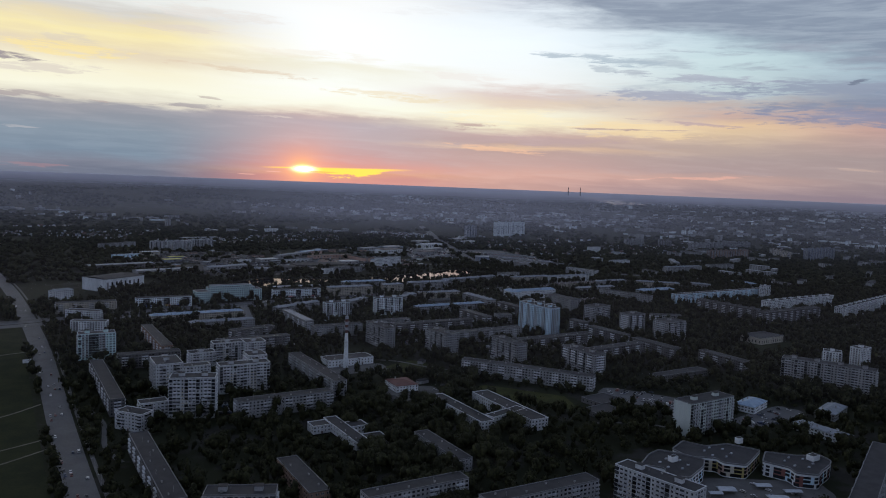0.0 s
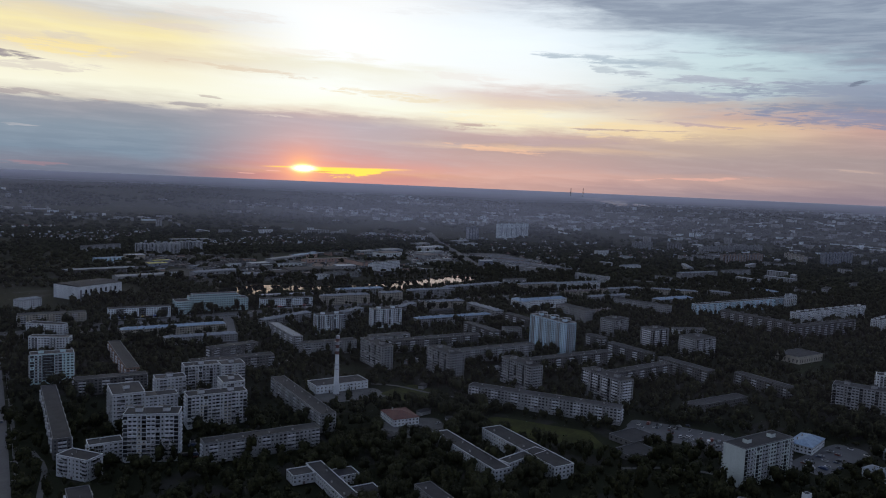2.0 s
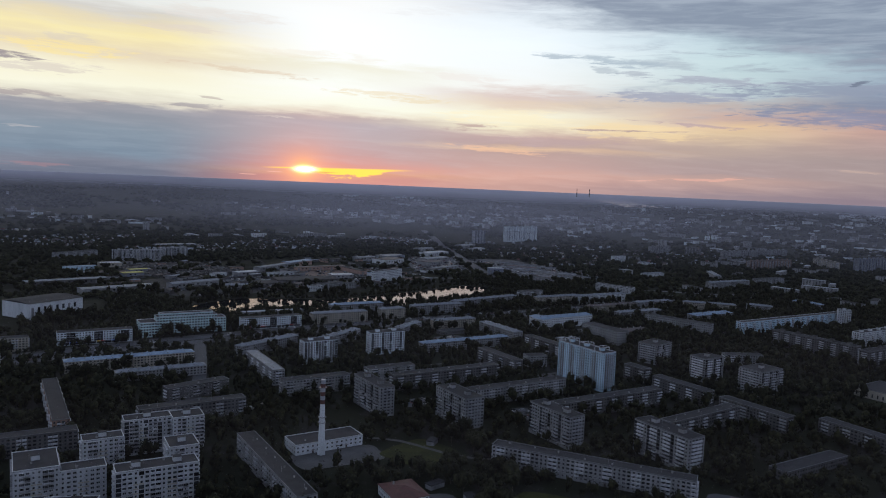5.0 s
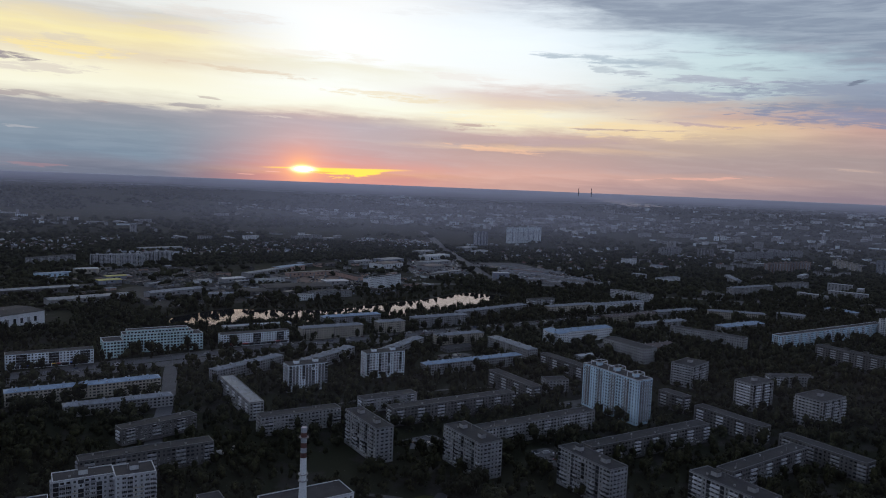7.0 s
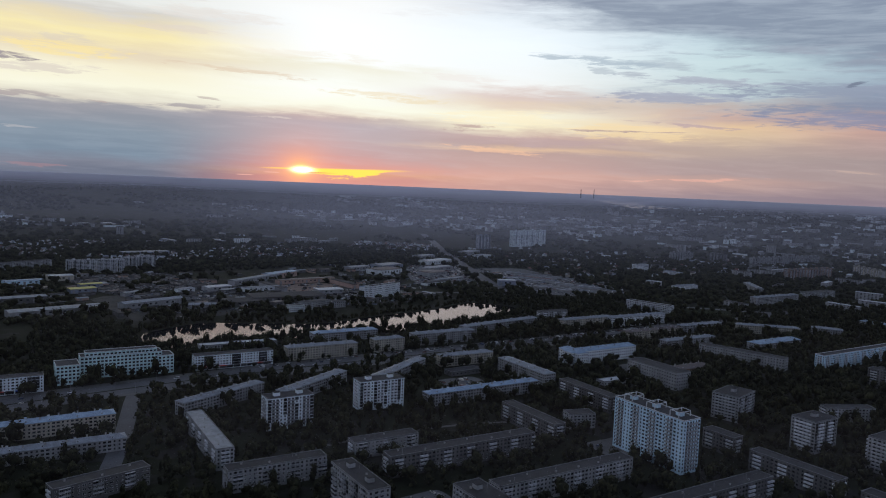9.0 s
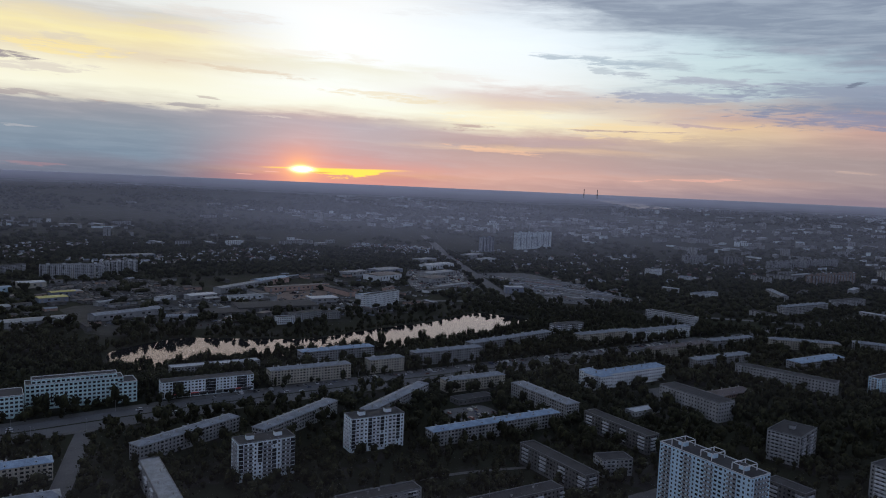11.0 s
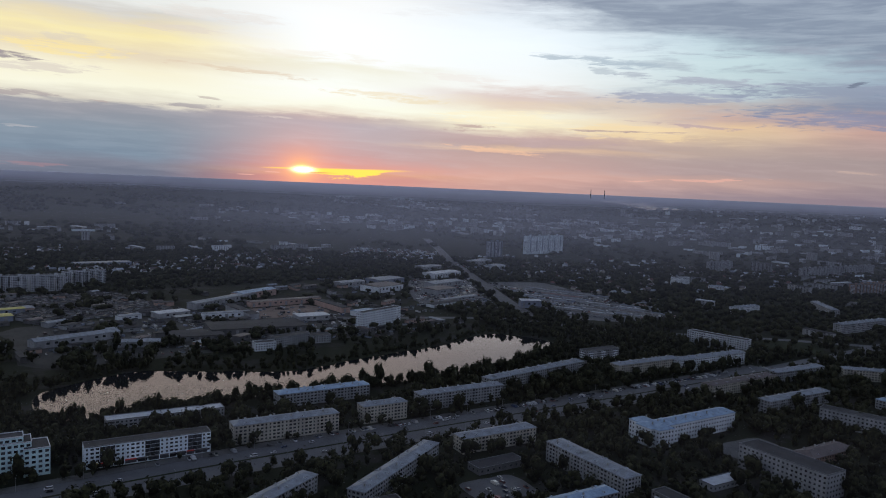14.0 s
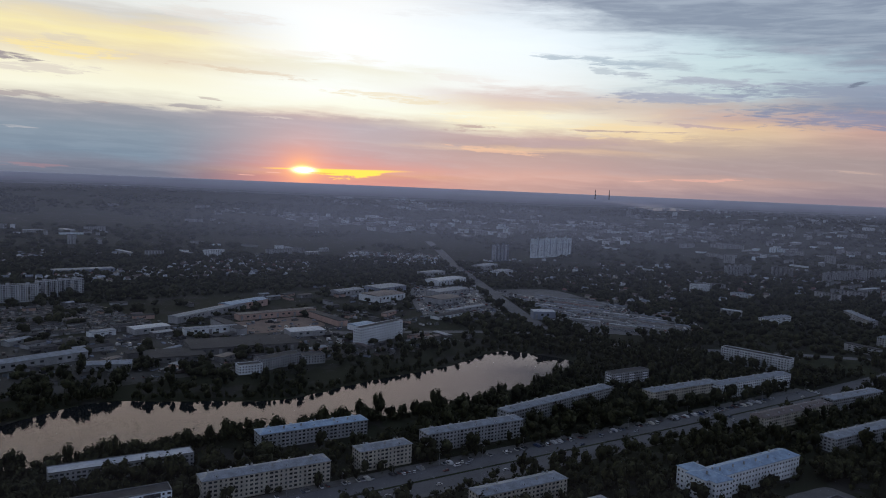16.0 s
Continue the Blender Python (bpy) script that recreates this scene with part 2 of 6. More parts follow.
sun = new("sun", bpy.data.lights.new("sun", "SUN"))
sun.data.energy, sun.data.angle, sun.data.color = 0.5, radians(0.6), (1.0, 0.45, 0.22)
SA = radians(31.3 + SUN_U)
SE = radians(1.2)
sun.matrix_world = look((0, 0, 300), (-300 * math.sin(SA) * math.cos(SE), -300 * math.cos(SA) * math.cos(SE), 300 - 300 * math.sin(SE)))


# ---------------------------------------------------------------- materials
def stuff(name, base, other=None, rough=0.85, metal=0.0, scale=0.3, fine=3.0, spec=0.3, bump=0.0, vary=0.0, streak=False, islands=False):
    """A weathered surface: two colours mixed by a coarse and a fine noise in the object's metres."""
    mat = bpy.data.materials.new(name)
    mat.use_nodes = True
    t = mat.node_tree
    b = t.nodes["Principled BSDF"]
    b.inputs["Roughness"].default_value, b.inputs["Metallic"].default_value = rough, metal
    b.inputs["Specular IOR Level"].default_value = spec
    co = t.nodes.new("ShaderNodeTexCoord").outputs["Object"]
    if streak:
        mp = t.nodes.new("ShaderNodeMapping")
        mp.inputs["Scale"].default_value = (1, 1, 0.18)
        t.links.new(co, mp.inputs[0])
        co2 = mp.outputs[0]
    else:
        co2 = co
    other = other or tuple(c * 0.7 for c in base)
    f = calc(t, "ADD", calc(t, "MULTIPLY", grain(t, co2, scale, 4), 0.65), calc(t, "MULTIPLY", grain(t, co, fine, 3), 0.35))
    c = blend(t, ease(t, f, 0.36, 0.64), (*base, 1), (*other, 1))
    if vary:
        if islands:
            rnd = t.nodes.new("ShaderNodeNewGeometry").outputs["Random Per Island"]
        else:
            rnd = t.nodes.new("ShaderNodeObjectInfo").outputs["Random"]
        hsv = t.nodes.new("ShaderNodeHueSaturation")
        t.links.new(calc(t, "ADD", calc(t, "MULTIPLY", rnd, 2 * vary), 1 - vary), hsv.inputs["Value"])
        t.links.new(c, hsv.inputs["Color"])
        c = hsv.outputs[0]
    t.links.new(c, b.inputs["Base Color"])
    if bump:
        n = t.nodes.new("ShaderNodeBump")
        n.inputs["Strength"].default_value, n.inputs["Distance"].default_value = 0.6, bump
        t.links.new(f, n.inputs["Height"])
        t.links.new(n.outputs[0], b.inputs["Normal"])
    return mat


M = {}
for key, base, other in (("white", (0.70, 0.735, 0.75), (0.53, 0.56, 0.58)), ("grey", (0.33, 0.335, 0.34), (0.22, 0.225, 0.23)), ("panel", (0.52, 0.545, 0.56), (0.37, 0.385, 0.40)),
                         ("dark", (0.15, 0.148, 0.148), (0.10, 0.099, 0.10)), ("yellow", (0.44, 0.41, 0.34), (0.32, 0.30, 0.26)),
                         ("bluewhite", (0.56, 0.74, 0.85), (0.45, 0.60, 0.70)), ("pale", (0.58, 0.76, 0.77), (0.46, 0.61, 0.62)), ("coolwhite", (0.76, 0.84, 0.88), (0.60, 0.67, 0.71)),
                         ("brown", (0.30, 0.20, 0.15), (0.22, 0.15, 0.12)), ("greenwhite", (0.52, 0.58, 0.56), (0.40, 0.45, 0.44)),
                         ("greyblue", (0.24, 0.27, 0.33), (0.18, 0.20, 0.25)), ("pinkish", (0.44, 0.31, 0.26), (0.34, 0.24, 0.20))):
    M[key] = stuff("wall_" + key, base, other, 0.9, scale=0.12, fine=1.1, streak=True, spec=0.2, bump=0.03)
M["yellowpaint"] = stuff("yellow_panel", (0.36, 0.30, 0.12), (0.29, 0.24, 0.10), 0.6)
M["redpaint"] = stuff("red_panel", (0.22, 0.09, 0.08), (0.17, 0.075, 0.07), 0.6)
M["bitumen"] = stuff("roof_felt", (0.036, 0.035, 0.039), (0.02, 0.02, 0.023), 0.8, scale=0.15, fine=1.5, bump=0.02)
M["roofmetal"] = stuff("roof_sheet", (0.22, 0.245, 0.28), (0.135, 0.15, 0.17), 0.55, 0.15, scale=0.2, fine=1.2)
M["roofblue"] = stuff("roof_sheet_blue", (0.26, 0.36, 0.47), (0.16, 0.22, 0.30), 0.5, 0.2, scale=0.2, fine=1.2)
M["roofwhite"] = stuff("roof_sheet_white", (0.40, 0.43, 0.47), (0.29, 0.31, 0.34), 0.5, 0.1, scale=0.2, fine=1.2)
M["roofyellow"] = stuff("roof_sheet_yellow", (0.40, 0.36, 0.07), (0.31, 0.28, 0.06), 0.5, scale=0.2, fine=1.2)
M["roofred"] = stuff("roof_tile_red", (0.13, 0.055, 0.045), (0.09, 0.042, 0.037), 0.7, scale=0.2, fine=1.6)
M["roofdark"] = stuff("roof_sheet_brown", (0.11, 0.085, 0.08), (0.075, 0.06, 0.058), 0.6, scale=0.2, fine=1.6)
M["concrete"] = stuff("concrete", (0.38, 0.375, 0.36), (0.28, 0.275, 0.265), 0.9, scale=0.2, fine=1.8)
M["trim"] = stuff("parapet_sheet", (0.17, 0.175, 0.185), (0.115, 0.12, 0.128), 0.55, 0.1, scale=0.4)
M["trimwhite"] = stuff("white_parapet_sheet", (0.62, 0.64, 0.67), (0.48, 0.50, 0.52), 0.5, 0.1, scale=0.4)
M["glass"] = stuff("window_glass", (0.022, 0.025, 0.03), (0.05, 0.052, 0.055), 0.08, scale=0.5, spec=0.6, vary=0.9)
M["glass_far"] = stuff("window_glass_far", (0.022, 0.025, 0.03), (0.05, 0.052, 0.055), 0.1, scale=0.3, spec=0.6, vary=0.9, islands=True)
M["sash"] = stuff("window_sash", (0.60, 0.60, 0.60), (0.45, 0.45, 0.44), 0.6, vary=0.25)
M["balcony"] = stuff("balcony_panel", (0.50, 0.52, 0.54), (0.28, 0.29, 0.31), 0.7, scale=0.4, vary=0.45)
M["asphalt"] = stuff("asphalt", (0.085, 0.085, 0.092), (0.06, 0.06, 0.064), 0.75, scale=0.05, fine=0.6, spec=0.4)
M["paving"] = stuff("paving", (0.105, 0.102, 0.10), (0.07, 0.069, 0.068), 0.85, scale=0.08, fine=0.9)
M["dirt"] = stuff("trodden_earth", (0.15, 0.14, 0.115), (0.09, 0.085, 0.07), 0.95, scale=0.1, fine=0.8)
M["cinder"] = stuff("cinder_yard", (0.055, 0.052, 0.048), (0.024, 0.024, 0.02), 0.95, scale=0.035, fine=0.5)
M["lawn"] = stuff("lawn", (0.024, 0.029, 0.011), (0.014, 0.0175, 0.008), 0.95, scale=0.05, fine=0.6, spec=0.1)
# lawn again, lighter and yellower: the light on it is put into the colour
M["litlawn"] = stuff("lit_lawn", (0.052, 0.054, 0.016), (0.028, 0.032, 0.012), 0.95, scale=0.06, fine=0.5, spec=0.1)
M["leaf"] = stuff("foliage", (0.037, 0.038, 0.0155), (0.012, 0.0128, 0.007), 0.8, scale=0.45, fine=1.8, spec=0.15, vary=0.45, bump=0.9)
M["leaf_far"] = stuff("foliage_far", (0.037, 0.038, 0.016), (0.0115, 0.0122, 0.007), 0.85, scale=0.4, fine=1.6, spec=0.1, vary=0.5, islands=True, bump=1.0)
M["bark"] = stuff("bark", (0.09, 0.075, 0.06), (0.05, 0.042, 0.035), 0.95, fine=6)
M["metal"] = stuff("dull_metal", (0.30, 0.30, 0.31), (0.22, 0.22, 0.23), 0.5, 0.6)
M["tyre"] = stuff("rubber", (0.02, 0.02, 0.02), None, 0.9)
M["brick"] = stuff("red_brick", (0.24, 0.11, 0.08), (0.17, 0.085, 0.065), 0.9, scale=0.3, fine=2)
M["sand"] = stuff("sandy_yard", (0.20, 0.145, 0.115), (0.14, 0.105, 0.085), 0.95, scale=0.06, fine=0.7)
for i, c in enumerate(((0.55, 0.55, 0.56), (0.04, 0.04, 0.045), (0.32, 0.33, 0.35), (0.13, 0.03, 0.025), (0.04, 0.06, 0.12), (0.55, 0.53, 0.48))):
    M["car%d" % i] = stuff("car_paint", c, tuple(k * 0.9 for k in c), 0.3, 0.2, spec=0.5)


for key, c in (("blue", (0.05, 0.12, 0.5)), ("yellow", (0.7, 0.5, 0.08)), ("red", (0.4, 0.05, 0.045))):
    M["sign_" + key] = stuff("lit_sign_" + key, c, None, 0.5)
    lit = M["sign_" + key].node_tree.nodes["Principled BSDF"]
    lit.inputs["Emission Color"].default_value, lit.inputs["Emission Strength"].default_value = (*c, 1), 0.10


def ground_material():
    mat = bpy.data.materials.new("city_ground")
    mat.use_nodes = True
    t = mat.node_tree
    b = t.nodes["Principled BSDF"]
    b.inputs["Roughness"].default_value, b.inputs["Specular IOR Level"].default_value = 0.95, 0.1
    co = t.nodes.new("ShaderNodeTexCoord").outputs["Object"]
    grass = blend(t, grain(t, co, 0.35, 4), (0.013, 0.015, 0.008, 1), (0.022, 0.024, 0.012, 1))
    earth = blend(t, grain(t, co, 0.2, 4), (0.022, 0.022, 0.019, 1), (0.038, 0.036, 0.031, 1))
    c = blend(t, ease(t, grain(t, co, 0.022, 5, 0.6), 0.52, 0.60), grass, earth)
    t.links.new(c, b.inputs["Base Color"])
    return mat


def water_material():
    mat = bpy.data.materials.new("still_water")
    mat.use_nodes = True
    t = mat.node_tree
    b = t.nodes["Principled BSDF"]
    b.inputs["Base Color"].default_value = (0.012, 0.014, 0.014, 1)
    b.inputs["Roughness"].default_value, b.inputs["IOR"].default_value = 0.03, 1.33
    b.inputs["Specular Tint"].default_value = (1.0, 0.85, 0.72, 1)
    co = t.nodes.new("ShaderNodeTexCoord").outputs["Object"]
    n = t.nodes.new("ShaderNodeBump")
    n.inputs["Strength"].default_value, n.inputs["Distance"].default_value = 0.05, 0.02
    t.links.new(grain(t, co, 0.7, 3), n.inputs["Height"])
    t.nodes.remove(b)
    deep, shine, mix, rim = (t.nodes.new("ShaderNode" + k) for k in ("BsdfDiffuse", "BsdfGlossy", "MixShader", "Fresnel"))
    deep.inputs[0].default_value, shine.inputs[0].default_value = (0.012, 0.014, 0.014, 1), (0.96, 0.81, 0.77, 1)
    shine.inputs["Roughness"].default_value, rim.inputs[0].default_value = 0.03, 1.33
    t.links.new(n.outputs[0], shine.inputs["Normal"])
    t.links.new(rim.outputs[0], mix.inputs[0])
    t.links.new(deep.outputs[0], mix.inputs[1])
    t.links.new(shine.outputs[0], mix.inputs[2])
    t.links.new(mix.outputs[0], t.nodes["Material Output"].inputs[0])
    return mat


M["ground"], M["water"] = ground_material(), water_material()


# ---------------------------------------------------------------- building helpers
class Shape:
    """Faces of one mesh, with a material slot each."""

    def __init__(self, *mats):
        self.v, self.f, self.s, self.mats = [], [], [], list(mats)

    def face(self, pts, slot=0):
        n = len(self.v)
        self.v += [tuple(p) for p in pts]
        self.f.append(tuple(range(n, n + len(pts))))
        self.s.append(slot)

    def box(self, x0, y0, z0, x1, y1, z1, slot=0, floor=True, top=True):
        n = len(self.v)
        self.v += [(x0, y0, z0), (x1, y0, z0), (x1, y1, z0), (x0, y1, z0), (x0, y0, z1), (x1, y0, z1), (x1, y1, z1), (x0, y1, z1)]
        fs = [(0, 1, 5, 4), (1, 2, 6, 5), (2, 3, 7, 6), (3, 0, 4, 7)] + ([(4, 5, 6, 7)] if top else []) + ([(3, 2, 1, 0)] if floor else [])
        self.f += [tuple(n + i for i in q) for q in fs]
        self.s += [slot] * len(fs)

    def tube(self, rings, sides=10, slot=0, cx=0.0, cy=0.0):
        """Rings of (z, radius), joined, with caps."""
        n = len(self.v)
        for z, r in rings:
            self.v += [(cx + r * math.cos(6.2832 * i / sides), cy + r * math.sin(6.2832 * i / sides), z) for i in range(sides)]
        for k in range(len(rings) - 1):
            for i in range(sides):
                a, b = n + k * sides + i, n + k * sides + (i + 1) % sides
                self.f.append((a, b, b + sides, a + sides))
                self.s.append(slot)
        self.f += [tuple(n + i for i in reversed(range(sides))), tuple(n + (len(rings) - 1) * sides + i for i in range(sides))]
        self.s += [slot, slot]

    def mesh(self, name):
        me = bpy.data.meshes.new(name)
        me.from_pydata(self.v, [], self.f)
        for m in self.mats:
            me.materials.append(m)
        if len(self.mats) > 1:
            me.polygons.foreach_set("material_index", self.s)
        me.update()
        return me


def part(name, shape, parent, label="", m=None, kind=""):
    me = shape if isinstance(shape, bpy.types.Mesh) else shape.mesh(name)
    ob = new(name, me)
    ob.parent = parent
    if m is not None:
        ob.matrix_local = m
    return tagged(ob, label, kind=kind)


def thing(name, label, category, m, group="", kind=""):
    ob = new(name)
    ob.empty_display_size = 1.0
    ob.matrix_world = m
    return tagged(ob, label, category, group, kind)


def solid(name, shape, label, category="", m=None, group="", kind=""):
    ob = new(name, shape if isinstance(shape, bpy.types.Mesh) else shape.mesh(name))
    if m is not None:
        ob.matrix_world = m
    return tagged(ob, label, category, group, kind)


def rise(x, y):
    """The ground's height: level round the town with a hollow by the park, rising gently towards the horizon."""
    r = math.hypot(x, y)
    k = min(max((r - 3500.0) / 3350.0, 0.0), 1.0)
    return 166.0 * k * (0.55 + 0.45 * k) - 9.0 * math.exp(-((x - 40.0) / 190.0) ** 2 - ((y - 660.0) / 190.0) ** 2)


def ahead_of(x, y):
    """Metres along the flight, and to its right."""
    return x * AX + y * AY, x * AY - y * AX


LAST = []      # the houses in the order that they were built
FOOT = []      # footprints: x, y, yaw, half length, half width


# ---------------------------------------------------------------- houses
def bay_width(i):
    """Wide rooms and narrow kitchens take turns along a block."""
    return 1.38 if i % 4 in (1, 2) else 0.82


def facade(sh, panes, length, floors, fh, z0, top, place, bay, ww, wh, blank=False, depth=0.2, mixed=False):
    """One wall with recessed window openings. place(u, d, z) gives a point at u along the wall, d inwards. panes takes (u, z, bay, floor)."""
    h = length / 2
    q = lambda u0, z0_, u1, z1_, d=0.0: sh.face([place(u0, d, z0_), place(u1, d, z0_), place(u1, d, z1_), place(u0, d, z1_)])
    n = max(1, round(length / bay))
    w = length / n
    q(-h, 0.0, h, z0)
    zt = z0 + floors * fh
    q(-h, zt, h, top)
    if blank:
        q(-h, z0, h, zt)
        return
    sill = 0.85 if fh < 3.1 else 0.9
    for f in range(floors):
        zb = z0 + f * fh
        q(-h, zb, h, zb + sill)
        q(-h, zb + sill + wh, h, zb + fh)
        for i in range(n):
            u = -h + (i + 0.5) * w
            half = ww / 2 * (bay_width(i) if mixed else 1.0)
            a, b, c, d = u - half, u + half, zb + sill, zb + sill + wh
            q(u - w / 2, c, a, d)
            q(b, c, u + w / 2, d)
            for (p, r), (s, k) in (((a, c), (b, c)), ((b, c), (b, d)), ((b, d), (a, d)), ((a, d), (a, c))):
                sh.face([place(p, 0, r), place(s, 0, k), place(s, depth, k), place(p, depth, r)])
            panes.append((u, c, i, f))


def window_mesh(ww, wh):
    """A glazed sash, its lower left corner's middle at the origin, facing -y."""
    s = Shape(M["glass"], M["sash"])
    a = ww / 2
    s.face([(-a, 0.10, 0), (a, 0.10, 0), (a, 0.10, wh), (-a, 0.10, wh)], 0)
    for x0, z0, x1, z1 in ((-a, 0, a, 0.09), (-a, wh - 0.09, a, wh), (-a, 0.09, -a + 0.09, wh - 0.09), (a - 0.09, 0.09, a, wh - 0.09), (0.1, 0.09, 0.19, wh - 0.09)):
        s.box(x0, 0.04, z0, x1, 0.11, z1, 1)
    return s.mesh("window")


def balcony_mesh(w, glazed):
    s = Shape(M["balcony"], M["glass"], M["sash"], M["concrete"])
    a = w / 2
    s.box(-a, -1.15, -0.12, a, 0.0, 0.02, 3)
    for x0, y0, x1, y1 in ((-a, -1.15, a, -1.07), (-a, -1.07, -a + 0.07, 0), (a - 0.07, -1.07, a, 0)):
        s.box(x0, y0, 0.02, x1, y1, 1.05, 0)
    if glazed:
        s.box(-a + 0.03, -1.12, 1.05, a - 0.03, -0.02, 2.45, 1)
        for x in (-a + 0.03, -a / 3, a / 3, a - 0.09):
            s.box(x, -1.14, 1.05, x + 0.06, -1.08, 2.45, 2)
        s.box(-a, -1.15, 2.45, a, 0.0, 2.55, 2)
    return s.mesh("balcony")


def shopfront(root, length, width):
    """Shop windows with lit signs over them along the street side."""
    rng = random.Random(int(length * 10))
    u, hw = -length / 2 + 3.0, width / 2
    while u < length / 2 - 6:
        w = rng.uniform(4.0, 9.0)
        s = Shape(M["glass"])
        s.box(u, -hw - 0.08, 0.5, u + w - 0.6, -hw - 0.005, 2.6)
        part("shop_window", s, root)
        s = Shape(M[rng.choice(("sign_blue", "sign_yellow", "sign_red", "dark", "dark", "dark"))])
        s.box(u, -hw - 0.45, 2.75, u + w - 0.8, -hw - 0.005, 3.55)
        part("shop_sign", s, root)
        u += w


WALL_WORD = {"panel": "off-white panel walls", "coolwhite": "cool white walls", "white": "white walls", "grey": "grey walls", "dark": "dark walls", "yellow": "cream walls", "bluewhite": "pale blue walls",
             "pale": "pale greenish walls", "brown": "brown brick walls", "greenwhite": "greenish walls", "greyblue": "blue-grey walls", "pinkish": "brick walls"}
ROOF_WORD = {"roofyellow": "a yellow sheet roof", "bitumen": "a flat felt roof", "roofmetal": "a grey sheet roof", "roofblue": "a blue sheet roof", "roofwhite": "a white sheet roof",
             "roofred": "a red tiled roof", "roofdark": "a brown roof"}


def house(x, y, yaw, length, width, floors, wall="grey", roof="bitumen", shape="flat", fh=2.7, top=1.5, bay=3.2, ww=1.5, wh=1.4, near=False,
          balconies=0, lifts=0, name="apartment_building", words="", blank_ends=False, dark_panels=False, vents=True, z=0.0):
    """A building with storeys of windows, its long side along x, turned by yaw, with its roof. near: every window is a part of its own."""
    height = floors * fh + top
    FOOT.append((x, y, yaw, length / 2, width / 2))
    label = "%s %s-storey house with %s and %s" % (words or "long" if length > 55 else words or "compact", ("one", "two", "three", "four", "five", "six", "seven", "eight", "nine", "ten", "eleven", "twelve", "thirteen", "fourteen", "fifteen", "sixteen", "seventeen", "eighteen", "nineteen", "twenty")[floors - 1], WALL_WORD[wall], ROOF_WORD[roof])
    root = thing(name, label, "building", pose(x, y, z, 0, 0, yaw), "buildings of the district")
    LAST.append(root)
    rng = random.Random(int(x * 7 + y * 13))
    hl, hw = length / 2, width / 2
    z0 = height - top - floors * fh + 0.9 if top >= 0.9 else 0.5
    eaves = z0 + floors * fh + max(top - z0, 0.25)
    body = Shape(M[wall], M["glass"])
    joined = Shape(M["glass_far"], M["sash"])
    mixed = bay == 3.2 and name == "apartment_building"
    wmeshes = {k: window_mesh(ww * k, wh) for k in ((1.38, 0.82) if mixed else (1.0,))}
    accent = Shape(M["yellow"])
    bmeshes = {}
    sides = (("south", length, lambda u, d, q: (u, -hw + d, q), 0.0, (0, -hw)), ("north", length, lambda u, d, q: (-u, hw - d, q), 180.0, (0, hw)),
             ("east", width, lambda u, d, q: (hl - d, u, q), 90.0, (hl, 0)), ("west", width, lambda u, d, q: (-hl + d, -u, q), 270.0, (-hl, 0)))
    count = 0
    for side, ln, place, turn, (ox, oy) in sides:
        panes = []
        facade(body, panes, ln, floors, fh, z0, eaves, place, bay, ww, wh, blank=blank_ends and side in ("east", "west"), mixed=mixed)
        wx, wy = math.cos(radians(yaw + turn - 90)), math.sin(radians(yaw + turn - 90))
        toward = wx * -AX + wy * -AY > -0.15 and wx * (200 - x) + wy * (350 - y) > 0
        nb = max(1, round(ln / bay))
        w = ln / nb
        for u, c, i, f in panes:
            m = pose(ox, oy, c, 0, 0, turn) @ Matrix.Translation((u, 0, 0))
            wmesh = wmeshes[bay_width(i) if mixed else 1.0]
            if wall in ("white", "panel") and floors > 6 and ln == length and i % 6 in (3, 4) and f < floors - 2:
                k0 = len(accent.v)
                accent.box(-w * 0.45, -0.03, -1.0, w * 0.45, 0.02, -0.08)
                accent.v[k0:] = [tuple(m @ Vector(p)) for p in accent.v[k0:]]
            if near and toward and count < 74:
                part("window", wmesh, root, m=m)
                count += 1
            else:
                for p in wmesh.polygons:
                    joined.face([m @ wmesh.vertices[k].co for k in p.vertices], p.material_index) if p.material_index == 0 else None
            has = balconies and ln == length and (i % balconies) in (1, 2) and f > 0
            if balconies and ln == width and ln > 11 and nb > 2 and 0 < i < nb - 1 and f > 0 and not blank_ends:
                has = True
            if has:
                key = rng.random() < 0.6
                if key not in bmeshes:
                    bmeshes[key] = balcony_mesh(w * 0.94, key)
                bm = m @ Matrix.Translation((0, 0, -0.85))
                if near and toward and count < 74:
                    part("balcony", bmeshes[key], root, m=bm)
                else:
                    if "far" not in bmeshes:
                        bmeshes["far"] = Shape(M["balcony"])
                    a = w * 0.46
                    k0 = len(bmeshes["far"].v)
                    bmeshes["far"].box(-a, -1.15, -0.12, a, 0, 1.05)
                    bmeshes["far"].v[k0:] = [tuple(bm @ Vector(p)) for p in bmeshes["far"].v[k0:]]
            if floors >= 8 and balconies and wall != "bluewhite" and ln == length and ln > 30 and f > 0 and i % 7 in (0, 4) and rng.random() < 0.85:
                k0 = len(joined.v)
                joined.box(-w * 0.46, -0.10, -0.72, w * 0.46, -0.02, 1.6, 0)
                joined.v[k0:] = [tuple(m @ Vector(p)) for p in joined.v[k0:]]
            if dark_panels and side == "south" and f > 0 and i % 9 in (3, 4, 5):
                k0 = len(joined.v)
                joined.box(-w * 0.49, -0.12, -0.75, w * 0.49, -0.02, 1.72, 0)
                joined.v[k0:] = [tuple(m @ Vector(p)) for p in joined.v[k0:]]
    part("wall", body, root)
    if accent.f:
        part("facing_panel", accent, root, "yellowish facing panels under windows", kind="stuff")
    if joined.f:
        part("glazing", joined, root, kind="stuff")
    if "far" in bmeshes:
        part("balcony_front", bmeshes["far"], root, kind="stuff")
